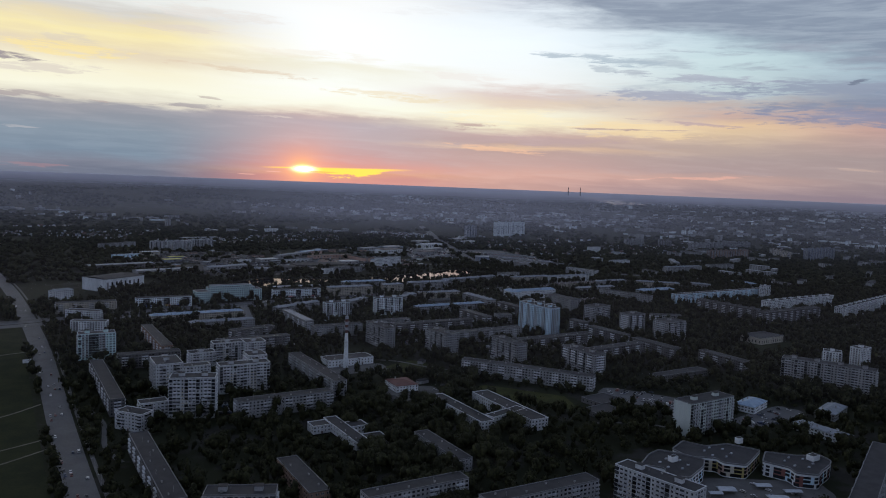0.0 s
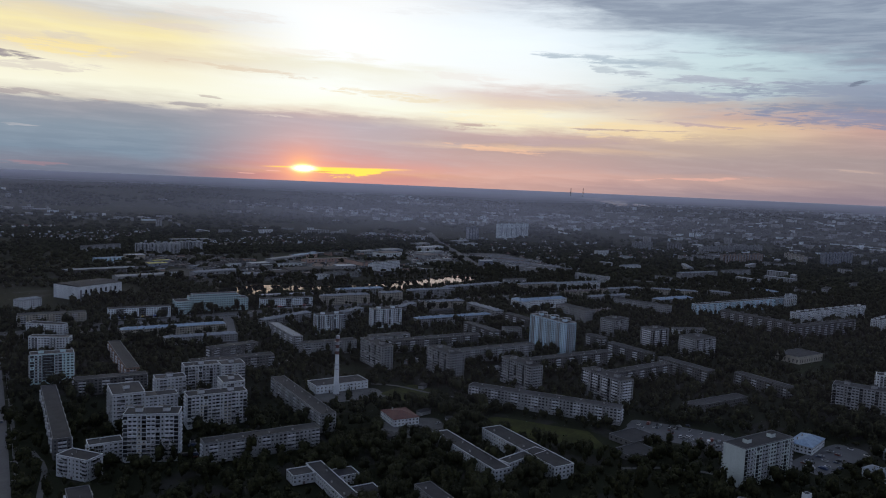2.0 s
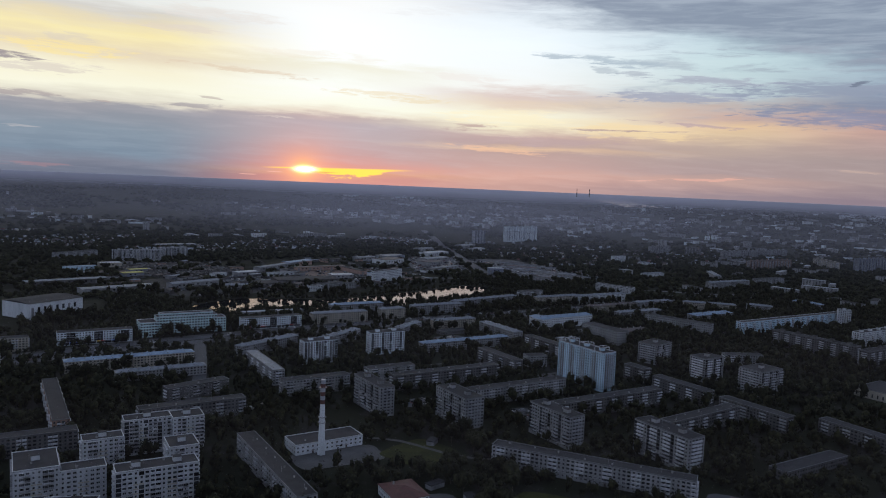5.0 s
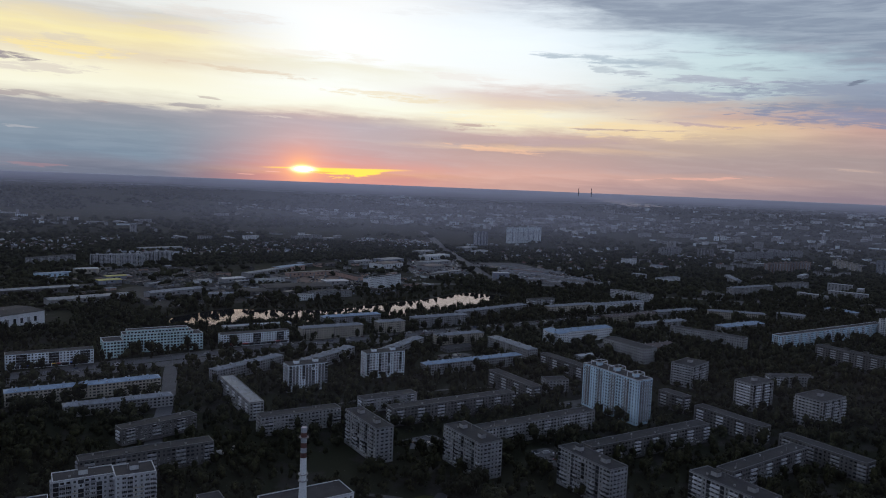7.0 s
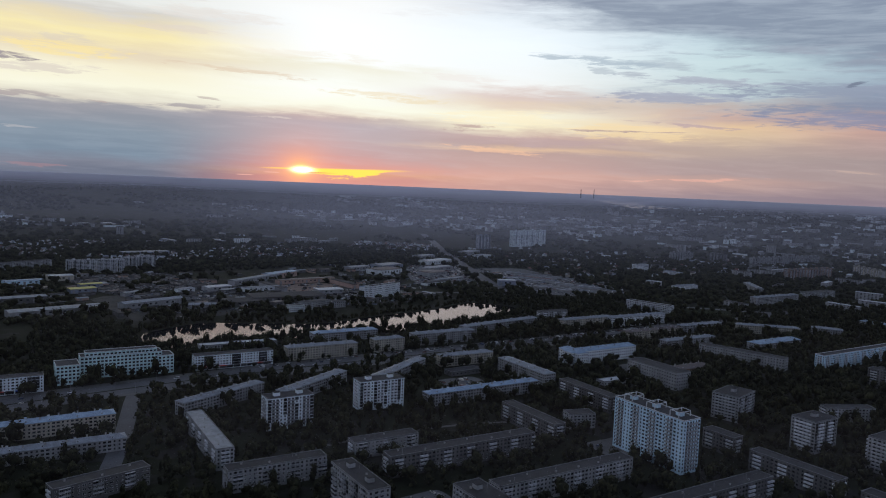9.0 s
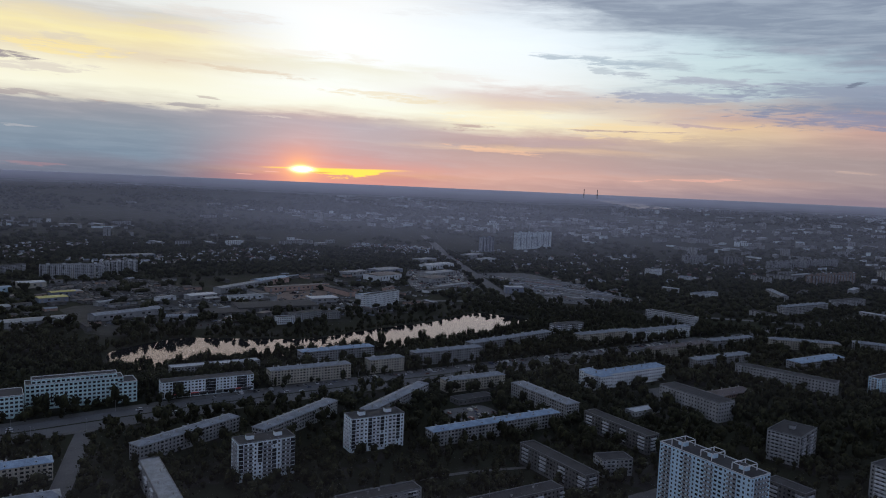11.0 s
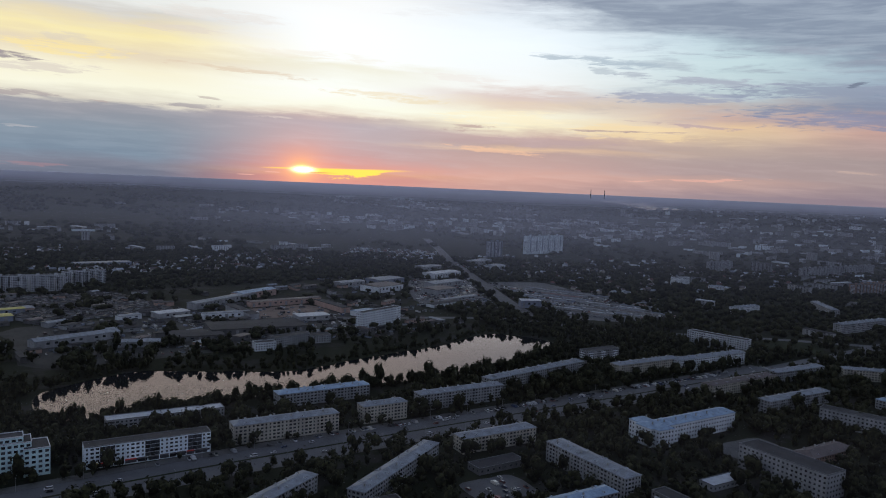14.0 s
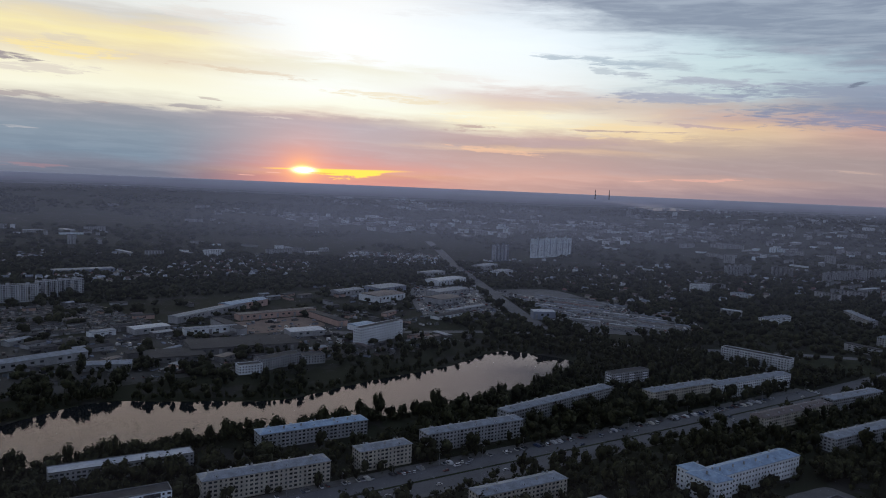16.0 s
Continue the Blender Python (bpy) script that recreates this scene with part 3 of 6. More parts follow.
    # entrance doors with canopies on the long side
    for k in range(max(1, int(length // 22)) if near else 0):
        u = -hl + (k + 0.5) * length / max(1, int(length // 22))
        d = Shape(M["concrete"], M["roofdark"])
        d.box(u - 1.6, -hw - 1.5, 2.5, u + 1.6, -hw - 0.01, 2.68, 0)
        d.box(u - 0.7, -hw - 0.05, 0.05, u + 0.7, -hw - 0.003, 2.15, 1)
        part("entrance", d, root)
    if shape == "flat":
        r = Shape(M[roof], M["trimwhite" if wall in ("white", "bluewhite", "pale", "panel") else "trim"])
        r.box(-hl, -hw, eaves - 0.3, hl, hw, eaves + 0.02, 0)
        for x0, y0, x1, y1 in ((-hl - 0.12, -hw - 0.12, hl + 0.12, -hw + 0.28), (-hl - 0.12, hw - 0.28, hl + 0.12, hw + 0.12), (-hl - 0.12, -hw + 0.28, -hl + 0.28, hw - 0.28), (hl - 0.28, -hw + 0.28, hl + 0.12, hw - 0.28)):
            r.box(x0, y0, eaves + 0.02, x1, y1, eaves + 0.5, 1)
        part("roof", r, root)
        for k in range(lifts):
            u = -hl + (k + 0.5) * length / lifts
            s = Shape(M[wall], M[roof])
            s.box(u - 2.4, -1.9, eaves + 0.02, u + 2.4, 2.1, eaves + 2.9, 0)
            s.box(u - 2.7, -2.2, eaves + 2.9, u + 2.7, 2.4, eaves + 3.1, 1)
            part("lift_housing", s, root)
        if wall == "bluewhite" and floors > 10:
            for k in range(3):
                u = -hl + (k + 0.5) * length / 3
                s = Shape(M["trimwhite"])
                for a in (-1, 1):
                    for b in (-1, 1):
                        s.box(u + a * 4.0 - 0.25, b * hw * 0.7 - 0.25, eaves + 0.02, u + a * 4.0 + 0.25, b * hw * 0.7 + 0.25, eaves + 3.6)
                    s.box(u + a * 4.0 - 0.25, -hw * 0.7, eaves + 3.6, u + a * 4.0 + 0.25, hw * 0.7, eaves + 4.0)
                for b in (-1, 1):
                    s.box(u - 4.0, b * hw * 0.7 - 0.25, eaves + 4.0, u + 4.0, b * hw * 0.7 + 0.25, eaves + 4.35)
                part("roof_frame", s, root, "white open frame on the roof")
        if near and floors > 3:
            for k in range(max(1, int(length // 30))):
                u = -hl + (k + 0.35) * length / max(1, int(length // 30))
                s = Shape(M["metal"])
                v = rng.uniform(-0.5, 0.5) * hw
                s.box(u - 0.06, v - 0.06, eaves + 0.02, u + 0.06, v + 0.06, eaves + rng.uniform(2.5, 4.5))
                s.box(u - 0.7, v - 0.03, eaves + 2.2, u + 0.7, v + 0.03, eaves + 2.26)
                part("aerial", s, root, "thin metal aerial")
        if vents and near:
            for k in range(int(length // 19)):
                u = -hl + (k + 0.5) * 19 + rng.uniform(-1, 1)
                v = rng.choice((-1, 1)) * hw * 0.4
                s = Shape(M["concrete"], M["trim"])
                s.box(u - 0.55, v - 0.35, eaves + 0.02, u + 0.55, v + 0.35, eaves + 1.0, 0)
                s.box(u - 0.7, v - 0.5, eaves + 1.0, u + 0.7, v + 0.5, eaves + 1.08, 1)
                part("vent", s, root)
    else:
        r = Shape(M[roof])
        o, ph = 0.5, 2.3 if width < 15 else 3.2
        e = eaves + 0.02
        g = hw * 0.8 if shape == "hip" else 0.0
        a = [(-hl - o, -hw - o, e), (hl + o, -hw - o, e), (hl + o, hw + o, e), (-hl - o, hw + o, e)]
        b = [(p[0], p[1], e + 0.22) for p in a]
        r1, r2 = (-hl - o + g, 0, e + ph), (hl + o - g, 0, e + ph)
        r.face([a[3], a[2], a[1], a[0]])
        for i in range(4):
            r.face([a[i], a[(i + 1) % 4], b[(i + 1) % 4], b[i]])
        r.face([b[0], b[1], r2, r1])
        r.face([b[2], b[3], r1, r2])
        r.face([b[1], b[2], r2])
        r.face([b[3], b[0], r1])
        part("roof", r, root)
        if name != "low_house" and length > 40:
            for side_y in (-1, 1):
                for k in range(int(length // 17)):            # dormers with a louvred front
                    u = -hl + (k + 0.5) * length / max(1, int(length // 17)) + rng.uniform(-1.5, 1.5)
                    v0 = side_y * hw * 0.62
                    d = Shape(M["trimwhite"], M[roof], M["glass_far"])
                    d.box(u - 0.7, v0 - 0.9, e + 0.5, u + 0.7, v0 + 0.9, e + 1.75, 0)
                    d.box(u - 0.9, v0 - 1.05, e + 1.75, u + 0.9, v0 + 1.05, e + 1.9, 1)
                    d.box(u - 0.4, v0 + side_y * 0.9 - 0.03, e + 0.95, u + 0.4, v0 + side_y * 0.9 + 0.03, e + 1.6, 2)
                    part("dormer", d, root, "small pale roof dormer")
        for k in range(int(length // 13)):
            u = -hl + (k + 0.5) * 13 + rng.uniform(-1, 1)
            v = rng.choice((-1, 1)) * hw * 0.45
            s = Shape(M["concrete"], M["trim"])
            s.box(u - 0.5, v - 0.4, e + 0.6, u + 0.5, v + 0.4, e + ph + 0.6, 0)
            s.box(u - 0.62, v - 0.52, e + ph + 0.6, u + 0.62, v + 0.52, e + ph + 0.7, 1)
            part("chimney", s, root)
    return root


# ---------------------------------------------------------------- ground, roads, water
def ground():
    sh = Shape(M["ground"])
    rs = [0, 150] + [300 + 35 * k for k in range(25)] + [1200, 1700, 2200, 2800, 3500] + [3500 + 134 * k for k in range(1, 26)]
    n = 144
    sh.v.append((0, 0, 0))
    for r in rs[1:]:
        for i in range(n):
            a = 6.28318 * i / n
            x, y = r * math.cos(a), r * math.sin(a)
            bumps = 4.0 * noise.noise((x * 0.002, y * 0.002, 0)) if 3600 < r < 6600 else 0.0
            hollow = 0.3 if r < 1190 and rise(x, y) < -0.15 else 0.0
            sh.v.append((x, y, rise(x, y) + bumps - hollow))
    for i in range(n):
        sh.f.append((0, 1 + i, 1 + (i + 1) % n))
    for k in range(len(rs) - 2):
        for i in range(n):
            a, b = 1 + k * n + i, 1 + k * n + (i + 1) % n
            sh.f.append((a, a + n, b + n, b))
    sh.s = [0] * len(sh.f)
    return solid("ground", sh, "dark grassy city ground with bare earth patches", "ground", kind="structure")


ground()


def smooth_line(pts, step=12.0):
    """A Catmull-Rom line through a few points, cut into short steps."""
    out = []
    p = [Vector(q) for q in pts]
    p = [p[0] * 2 - p[1]] + p + [p[-1] * 2 - p[-2]]
    for i in range(1, len(p) - 2):
        n = max(2, int((p[i + 1] - p[i]).length / step))
        for k in range(n):
            t = k / n
            out.append(0.5 * ((2 * p[i]) + (p[i + 1] - p[i - 1]) * t + (2 * p[i - 1] - 5 * p[i] + 4 * p[i + 1] - p[i + 2]) * t * t + (3 * p[i] - p[i - 1] - 3 * p[i + 1] + p[i + 2]) * t ** 3))
    return out + [p[-2]]


LANES = []     # strips kept free of trees: points and half width


def strip(name, pts, width, z, mat, label, category, thick=0.0, keep=True, side=0.0):
    """A ribbon along a line; side shifts it to the left."""
    line = smooth_line([(*p[:2], 0) for p in pts])
    if keep:
        LANES.append(([(q.x, q.y) for q in line], width / 2 + 2.0))
    sh = Shape(mat)
    rows = []
    for i, q in enumerate(line):
        d = (line[min(i + 1, len(line) - 1)] - line[max(i - 1, 0)]).normalized()
        nrm = Vector((-d.y, d.x, 0))
        c = q + nrm * side
        a, b = c - nrm * width / 2, c + nrm * width / 2
        rows.append([(a.x, a.y, rise(a.x, a.y) + z), (b.x, b.y, rise(b.x, b.y) + z)])
    for r, s in zip(rows, rows[1:]):
        sh.face([r[0], s[0], s[1], r[1]])
        if thick:
            for k in (0, 1):
                sh.face([r[k], s[k], (s[k][0], s[k][1], s[k][2] - thick), (r[k][0], r[k][1], r[k][2] - thick)])
    return solid(name, sh, label, category, kind="structure")


AVENUE = [(-260, 1058), (60, 1092), (230, 1128), (422, 1152), (640, 1163), (900, 1170), (1120, 1180)]
AVENUE_EAST = [(1100, 1179), (1205, 1188), (1336, 1199), (1700, 1236)]
WEST = [(49, 180), (49, 480), (49, 800), (45, 1040), (30, 1358), (0, 1700)]
FAR = [(1700, 2990), (1540, 2640), (1388, 2324), (1244, 1992), (1122, 1708), (1062, 1560)]
CROSS = [(770, 1640), (1000, 1560), (1073, 1469), (1122, 1408), (1212, 1354), (1300, 1290), (1362, 1236), (1490, 1120)]
STREET = [(250, 813), (300, 985), (326, 1096), (336, 1135)]
strip("road", AVENUE, 36, 0.05, M["asphalt"], "wide asphalt avenue through the district", "road")
strip("road", AVENUE_EAST, 24, 0.065, M["asphalt"], "narrower road going on from the avenue", "road")
strip("road", WEST, 20, 0.07, M["asphalt"], "straight asphalt street beside a park", "road")
strip("road", FAR, 26, 0.06, M["asphalt"], "wide dual road running into the distance", "road")
strip("road", CROSS, 16, 0.08, M["asphalt"], "curving asphalt road behind the pond", "road")
strip("road", STREET, 13, 0.09, M["asphalt"], "side street joining the avenue", "road")
strip("verge", CROSS[3:7], 34, 0.06, M["lawn"], "mown grass beside the curving road", "verge", 0.0, True, -26.0)
strip("pavement", AVENUE, 9, 0.17, M["paving"], "grey pavement along the avenue", "pavement", 0.15, True, 22.6)
strip("pavement", AVENUE, 5, 0.17, M["paving"], "grey pavement along the avenue", "pavement", 0.15, True, -20.6)
strip("pavement", WEST, 3, 0.2, M["paving"], "grey pavement beside the street", "pavement", 0.15, True, -14.0)
strip("verge", AVENUE, 2.2, 0.16, M["lawn"], "grass strip dividing the avenue", "verge", 0.1, False, 0.0)
for k, pts in enumerate(([(-60, 590), (0, 622), (36, 640)], [(-80, 560), (-20, 578), (36, 615)], [(-30, 690), (10, 712), (38, 735)], [(-60, 900), (0, 915), (36, 925)], [(440, 470), (478, 452), (500, 425), (500, 405)],
                         [(372, 745), (392, 728), (416, 682), (446, 659), (505, 640)], [(80, 560), (74, 600), (80, 660), (74, 700)], [(360, 880), (420, 925), (540, 930), (640, 905)])):
    strip("footpath", pts, 2.0 if k < 4 else 4.0, 0.1, M["dirt"] if k < 4 else M["paving"], "trodden footpath" if k < 4 else "narrow paved lane between houses", "path")


def plot(name, x, y, yaw, a, b, mat, label, z=0.04, clear=True, category="yard"):
    """A levelled yard with a slightly wavering edge."""
    sh = Shape(mat)
    ring = []
    n = 40
    for i in range(n):
        t = 6.2832 * i / n
        c, s = math.cos(t), math.sin(t)
        k = (abs(c) ** 6 + abs(s) ** 6) ** (-1 / 6)
        w = 1 + 0.07 * noise.noise((c * 2 + x, s * 2 + y, 0))
        ring.append((a / 2 * c * k * w, b / 2 * s * k * w, 0))
    sh.face(ring)
    if clear:
        FOOT.append((x, y, yaw, a / 2, b / 2))
    return solid(name, sh, label, category, pose(x, y, rise(x, y) + z, 0, 0, yaw), kind="structure")


POND = [(376, 1338, 44), (382, 1340, 78), (392, 1343, 94), (428, 1354, 122), (475, 1361, 138), (520, 1355, 112), (575, 1345, 92), (613, 1340, 72), (651, 1345, 80), (693, 1348, 100), (752, 1353, 120), (792, 1361, 120), (836, 1371, 122), (890, 1396, 124), (925, 1408, 116), (948, 1404, 76), (962, 1400, 40), (968, 1398, 18)]


def pond():
    line = smooth_line([(x, y, w) for x, y, w in POND], 8.0)
    up, down = [], []
    for i, q in enumerate(line):
        wob = 5.0 * noise.noise((q.x * 0.03, 4.0, 0)) + 2.5 * noise.noise((q.x * 0.11, 9.0, 0))
        wob2 = 5.0 * noise.noise((q.x * 0.03, 14.0, 0)) + 2.5 * noise.noise((q.x * 0.11, 19.0, 0))
        up.append((q.x, q.y + q.z / 2 + wob, 0.12))
        down.append((q.x, q.y - q.z / 2 + wob2, 0.12))
    sh = Shape(M["water"])
    for i in range(len(line) - 1):
        sh.face([down[i], down[i + 1], up[i + 1], up[i]])
    solid("water", sh, "still pond reflecting the evening sky", "pond", kind="structure")
    bank = Shape(M["ground"])
    for edge, s in ((up, 1), (down, -1)):
        for p, q in zip(edge, edge[1:]):
            bank.face([(p[0], p[1] - 0.6 * s, 0.1), (q[0], q[1] - 0.6 * s, 0.1), (q[0], q[1] + 1.2 * s, 0.7), (p[0], p[1] + 1.2 * s, 0.7)])
            bank.face([(p[0], p[1] + 1.2 * s, 0.7), (q[0], q[1] + 1.2 * s, 0.7), (q[0], q[1] + 5 * s, 0.02), (p[0], p[1] + 5 * s, 0.02)])
    solid("bank", bank, "low muddy bank round the pond", "bank", kind="structure")
    return line


POND_LINE = pond()
strip("water", [(4010, 3960), (4080, 4140), (4150, 4330), (4190, 4490), (4190, 4640)], 250, 9.0, M["water"], "distant strip of river shining in the light", "river", 0, False)
for wide in (-24, -8, 8, 24):
    strip("meadow", [(wide, 330), (wide, 700), (wide, 1080)], 16.2, 0.03, M["lawn"], "open grass field beside the street", "meadow", 0, True)
plot("yard", 1240, 1690, 78, 440, 150, M["asphalt"], "large market yard crowded with parked cars", 0.05)
plot("yard", 1185, 1530, -24, 150, 96, M["asphalt"], "market yard beside the road with rows of cars", 0.055)
plot("yard", 1075, 1835, 64, 320, 130, M["asphalt"], "trade yard between sheds", 0.05)
plot("yard", 720, 1712, 8, 130, 84, M["sand"], "square reddish earth yard inside the works", 0.05)
plot("yard", 600, 1610, 6, 470, 240, M["cinder"], "cluttered asphalt yards of a works", 0.03, False)
plot("yard", 541, 504, -58, 88, 46, M["asphalt"], "car park between houses", 0.045)
plot("yard", 608, 413, 8, 88, 30, M["asphalt"], "trading yard with kiosks and cars", 0.045)
plot("yard", 456, 812, 4, 34, 22, M["asphalt"], "small car park behind a tall block", 0.045)
plot("yard", 527, 742, 84, 36, 18, M["asphalt"], "small car park beside a tall block", 0.045)
plot("yard", 448, 303, -29, 96, 50, M["paving"], "yard in front of a shop centre", 0.045)
plot("yard", 440, 556, -54, 110, 40, M["litlawn"], "lawn coloured as if lit, before a long block", 0.045, True, "lawn")
plot("yard", 347, 612, -8, 56, 44, M["paving"], "yard round a red-roofed house", 0.045)
plot("yard", 394, 700, 20, 50, 44, M["litlawn"], "grassy clearing between lanes", 0.04, True, "lawn")
plot("yard", 336, 718, -4, 66, 34, M["paving"], "yard before a boiler house", 0.042)
plot("yard", 890, 610, 10, 90, 50, M["lawn"], "sports lawn", 0.045, True, "lawn")
plot("yard", 860, 1015, 0, 60, 40, M["paving"], "school yard", 0.045)
plot("yard", 1238, 1252, -38, 120, 56, M["lawn"], "open grass field beside the curving road", 0.04, True, "lawn")
plot("yard", 632, 1040, 0, 46, 36, M["asphalt"], "courtyard with parked cars behind an office", 0.045)
plot("yard", 640, 830, 0, 40, 40, M["paving"], "car park behind the tall block", 0.045)


def free(pts, grow=2.5):
    """Which points stand clear of houses, yards, lanes and the pond."""
    ok = np.ones(len(pts), bool)
    for x, y, yaw, a, b in FOOT:
        c, s = math.cos(radians(yaw)), math.sin(radians(yaw))
        dx, dy = pts[:, 0] - x, pts[:, 1] - y
        ok &= ~((np.abs(dx * c + dy * s) < a + grow) & (np.abs(-dx * s + dy * c) < b + grow))
    for line, w in LANES:
        q = np.array(line)
        for p0, p1 in zip(q, q[1:]):
            d = p1 - p0
            t = np.clip(((pts - p0) @ d) / (d @ d), 0, 1)
            ok &= np.hypot(*(pts - p0 - t[:, None] * d).T) > w
    for q in POND_LINE[::2]:
        ok &= ~((np.abs(pts[:, 0] - q.x) < 9) & (np.abs(pts[:, 1] - q.y) < q.z / 2 + grow))
    return ok




# ---------------------------------------------------------------- the houses, one by one
house(98.3, 873.7, -1.3, 36.8, 14.0, 10, "pale", fh=2.68, top=1.5, balconies=5, lifts=2, dark_panels=True, z=-2.3)
house(116.0, 1153.3, -0.6, 77.5, 12.0, 5, "yellow", fh=2.7, top=1.5, balconies=6)
house(106.7, 1083.1, -35.2, 44.8, 14.0, 5, "white", fh=2.7, top=1.5, balconies=6)
house(105.1, 1004.8, -24.6, 41.7, 12.0, 5, "white", fh=2.7, top=1.5, balconies=6)
house(206.8, 697.2, -1.8, 47.6, 15.0, 9, "panel", fh=2.83, top=1.5, balconies=5, lifts=2, near=True, z=-4.0)
house(228.5, 731.1, -1.5, 18.8, 22.0, 8, "panel", fh=3.05, top=1.5, balconies=5, lifts=1, near=True, z=-2.9)
house(216.9, 791.6, -1.2, 32.0, 14.0, 9, "panel", fh=2.7, top=1.5, balconies=4, lifts=1, near=True, z=-2.3)
house(243.8, 786.8, -2.1, 22.0, 18.0, 9, "panel", fh=2.65, top=1.5, balconies=4, lifts=1, near=True, z=-1.8)
house(184.8, 770.4, -1.0, 25.7, 14.0, 8, "panel", fh=2.76, top=1.5, balconies=5, lifts=1, near=True, z=-3.6)
house(143.1, 731.7, -0.6, 24.4, 34.0, 9, "panel", fh=3.09, top=1.5, balconies=4, lifts=1, near=True, z=-5.8)
house(168.4, 724.5, -0.8, 25.8, 14.0, 8, "panel", fh=2.76, top=1.5, near=True, z=-5.1)
house(148.9, 646.2, -19.8, 37.5, 17.0, 11, "panel", fh=3.04, top=1.5, balconies=4, lifts=2, near=True, z=-6.4)
house(118.1, 657.2, 1.2, 22.7, 13.0, 5, "panel", fh=2.71, top=1.5, balconies=6, near=True, z=-7.6)
house(100.0, 636.7, -50.5, 26.6, 14.0, 5, "panel", fh=2.68, top=1.5, balconies=6, near=True, z=-8.0)
house(92.0, 745.3, 90.0, 150.0, 12.0, 5, "dark", fh=2.72, top=1.5, balconies=6, z=-6.8)
house(92.6, 505.0, 90.1, 129.4, 13.0, 5, "dark", fh=2.72, top=1.5, balconies=6, near=True, z=-4.3)
house(279.8, 695.2, 90.3, 123.1, 13.0, 5, "grey", fh=2.73, top=1.5, balconies=6, near=True, z=-1.8)
house(219.8, 615.8, 0.2, 86.2, 12.0, 5, "grey", fh=2.71, top=1.5, balconies=6, near=True, z=-3.5)
house(474.6, 602.7, -54.2, 140.2, 12.0, 5, "grey", fh=2.7, top=1.5, balconies=6, near=True)
house(555.0, 606.6, -89.6, 52.4, 17.2, 9, "grey", fh=2.7, top=1.5, balconies=4, lifts=2, near=True)
house(507.2, 679.1, -88.5, 48.3, 15.5, 9, "grey", fh=2.7, top=1.5, balconies=4, lifts=2, near=True)
house(460.9, 751.1, -88.9, 45.8, 18.6, 9, "grey", fh=2.7, top=1.5, balconies=4, lifts=2, near=True)
house(408.8, 810.6, -88.5, 50.2, 14.4, 9, "grey", fh=2.7, top=1.5, balconies=4, lifts=2, near=True)
house(648.9, 802.5, -89.5, 67.3, 17.6, 14, "bluewhite", fh=2.7, top=1.5, balconies=5, lifts=3)
house(787.5, 762.3, 0.7, 30.1, 20.8, 9, "grey", fh=2.7, top=1.5, balconies=4, lifts=1)
house(798.2, 846.5, 14.2, 34.9, 24.8, 8, "grey", fh=2.7, top=1.5, balconies=5, lifts=1)
house(797.6, 702.5, 2.0, 35.4, 26.3, 9, "grey", fh=2.7, top=1.5, balconies=4, lifts=1)
house(1183.0, 926.0, 0.9, 254.0, 12.0, 6, "bluewhite", fh=2.7, top=1.5, balconies=6)
house(1296.0, 909.7, -53.9, 18.6, 14.0, 9, "white", fh=2.7, top=1.5, balconies=4, lifts=1)
house(1043.2, 799.3, -88.1, 114.8, 12.0, 7, "dark", fh=2.7, top=1.5, balconies=5, lifts=5)
house(1244.9, 803.9, 2.1, 206.5, 13.0, 7, "white", fh=2.7, top=1.5, balconies=5, lifts=9)
house(1100.1, 725.2, 1.2, 149.7, 13.0, 7, "dark", fh=2.7, top=1.5, balconies=5, lifts=6)
house(1358.7, 741.9, 12.3, 303.3, 13.0, 7, "white", fh=2.7, top=1.5, balconies=5, lifts=13)
house(765.1, 454.7, -66.9, 90.5, 14.0, 9, "grey", fh=2.7, top=1.5, balconies=4, lifts=4)
house(517.9, 413.7, 1.2, 55.3, 17.4, 10, "greenwhite", fh=2.7, top=1.5, balconies=5, lifts=2, blank_ends=True)
house(346.8, 529.2, -90.4, 84.6, 13.3, 3, "panel", fh=2.68, top=1.5, name='school', near=True, z=-0.4)
house(374.7, 501.9, 13.0, 41.0, 10.0, 3, "panel", fh=2.7, top=1.2, name='school', near=True)
house(389.1, 517.6, -90.5, 90.0, 17.4, 3, "panel", fh=2.7, top=1.5, name='school', near=True)
house(354.6, 313.3, -78.3, 55.1, 14.0, 9, "panel", fh=2.7, top=1.5, balconies=4, lifts=2, near=True)
house(292.6, 351.6, -1.6, 83.2, 13.0, 5, "grey", fh=2.7, top=1.5, balconies=6, near=True)
house(120.5, 405.2, -23.9, 39.5, 14.0, 9, "grey", fh=2.71, top=1.5, balconies=4, lifts=2, near=True, z=-1.2)
house(225.4, 390.5, -0.6, 70.1, 12.0, 5, "grey", fh=2.71, top=1.5, balconies=6, near=True, z=-0.5)
house(174.6, 452.0, 89.1, 63.7, 14.0, 3, "brown", fh=2.73, top=1.5, near=True, z=-1.6)
house(284.9, 457.7, -90.5, 64.8, 12.0, 3, "grey", fh=2.68, top=1.5, near=True, z=-0.5)
house(913.3, 640.6, 1.8, 50.8, 31.9, 1, "yellow", fh=7.4, top=1.6, bay=5, ww=1.5, wh=3.5, name='sports_hall')
house(546.4, 785.4, 0.4, 114.5, 12.0, 5, "grey", fh=2.7, top=1.5, balconies=6, near=True)
house(512.3, 857.3, -0.4, 122.2, 12.0, 5, "dark", fh=2.7, top=1.5, balconies=6, near=True)
house(381.1, 879.0, -0.2, 65.9, 12.0, 5, "grey", fh=2.7, top=1.5, balconies=6, near=True)
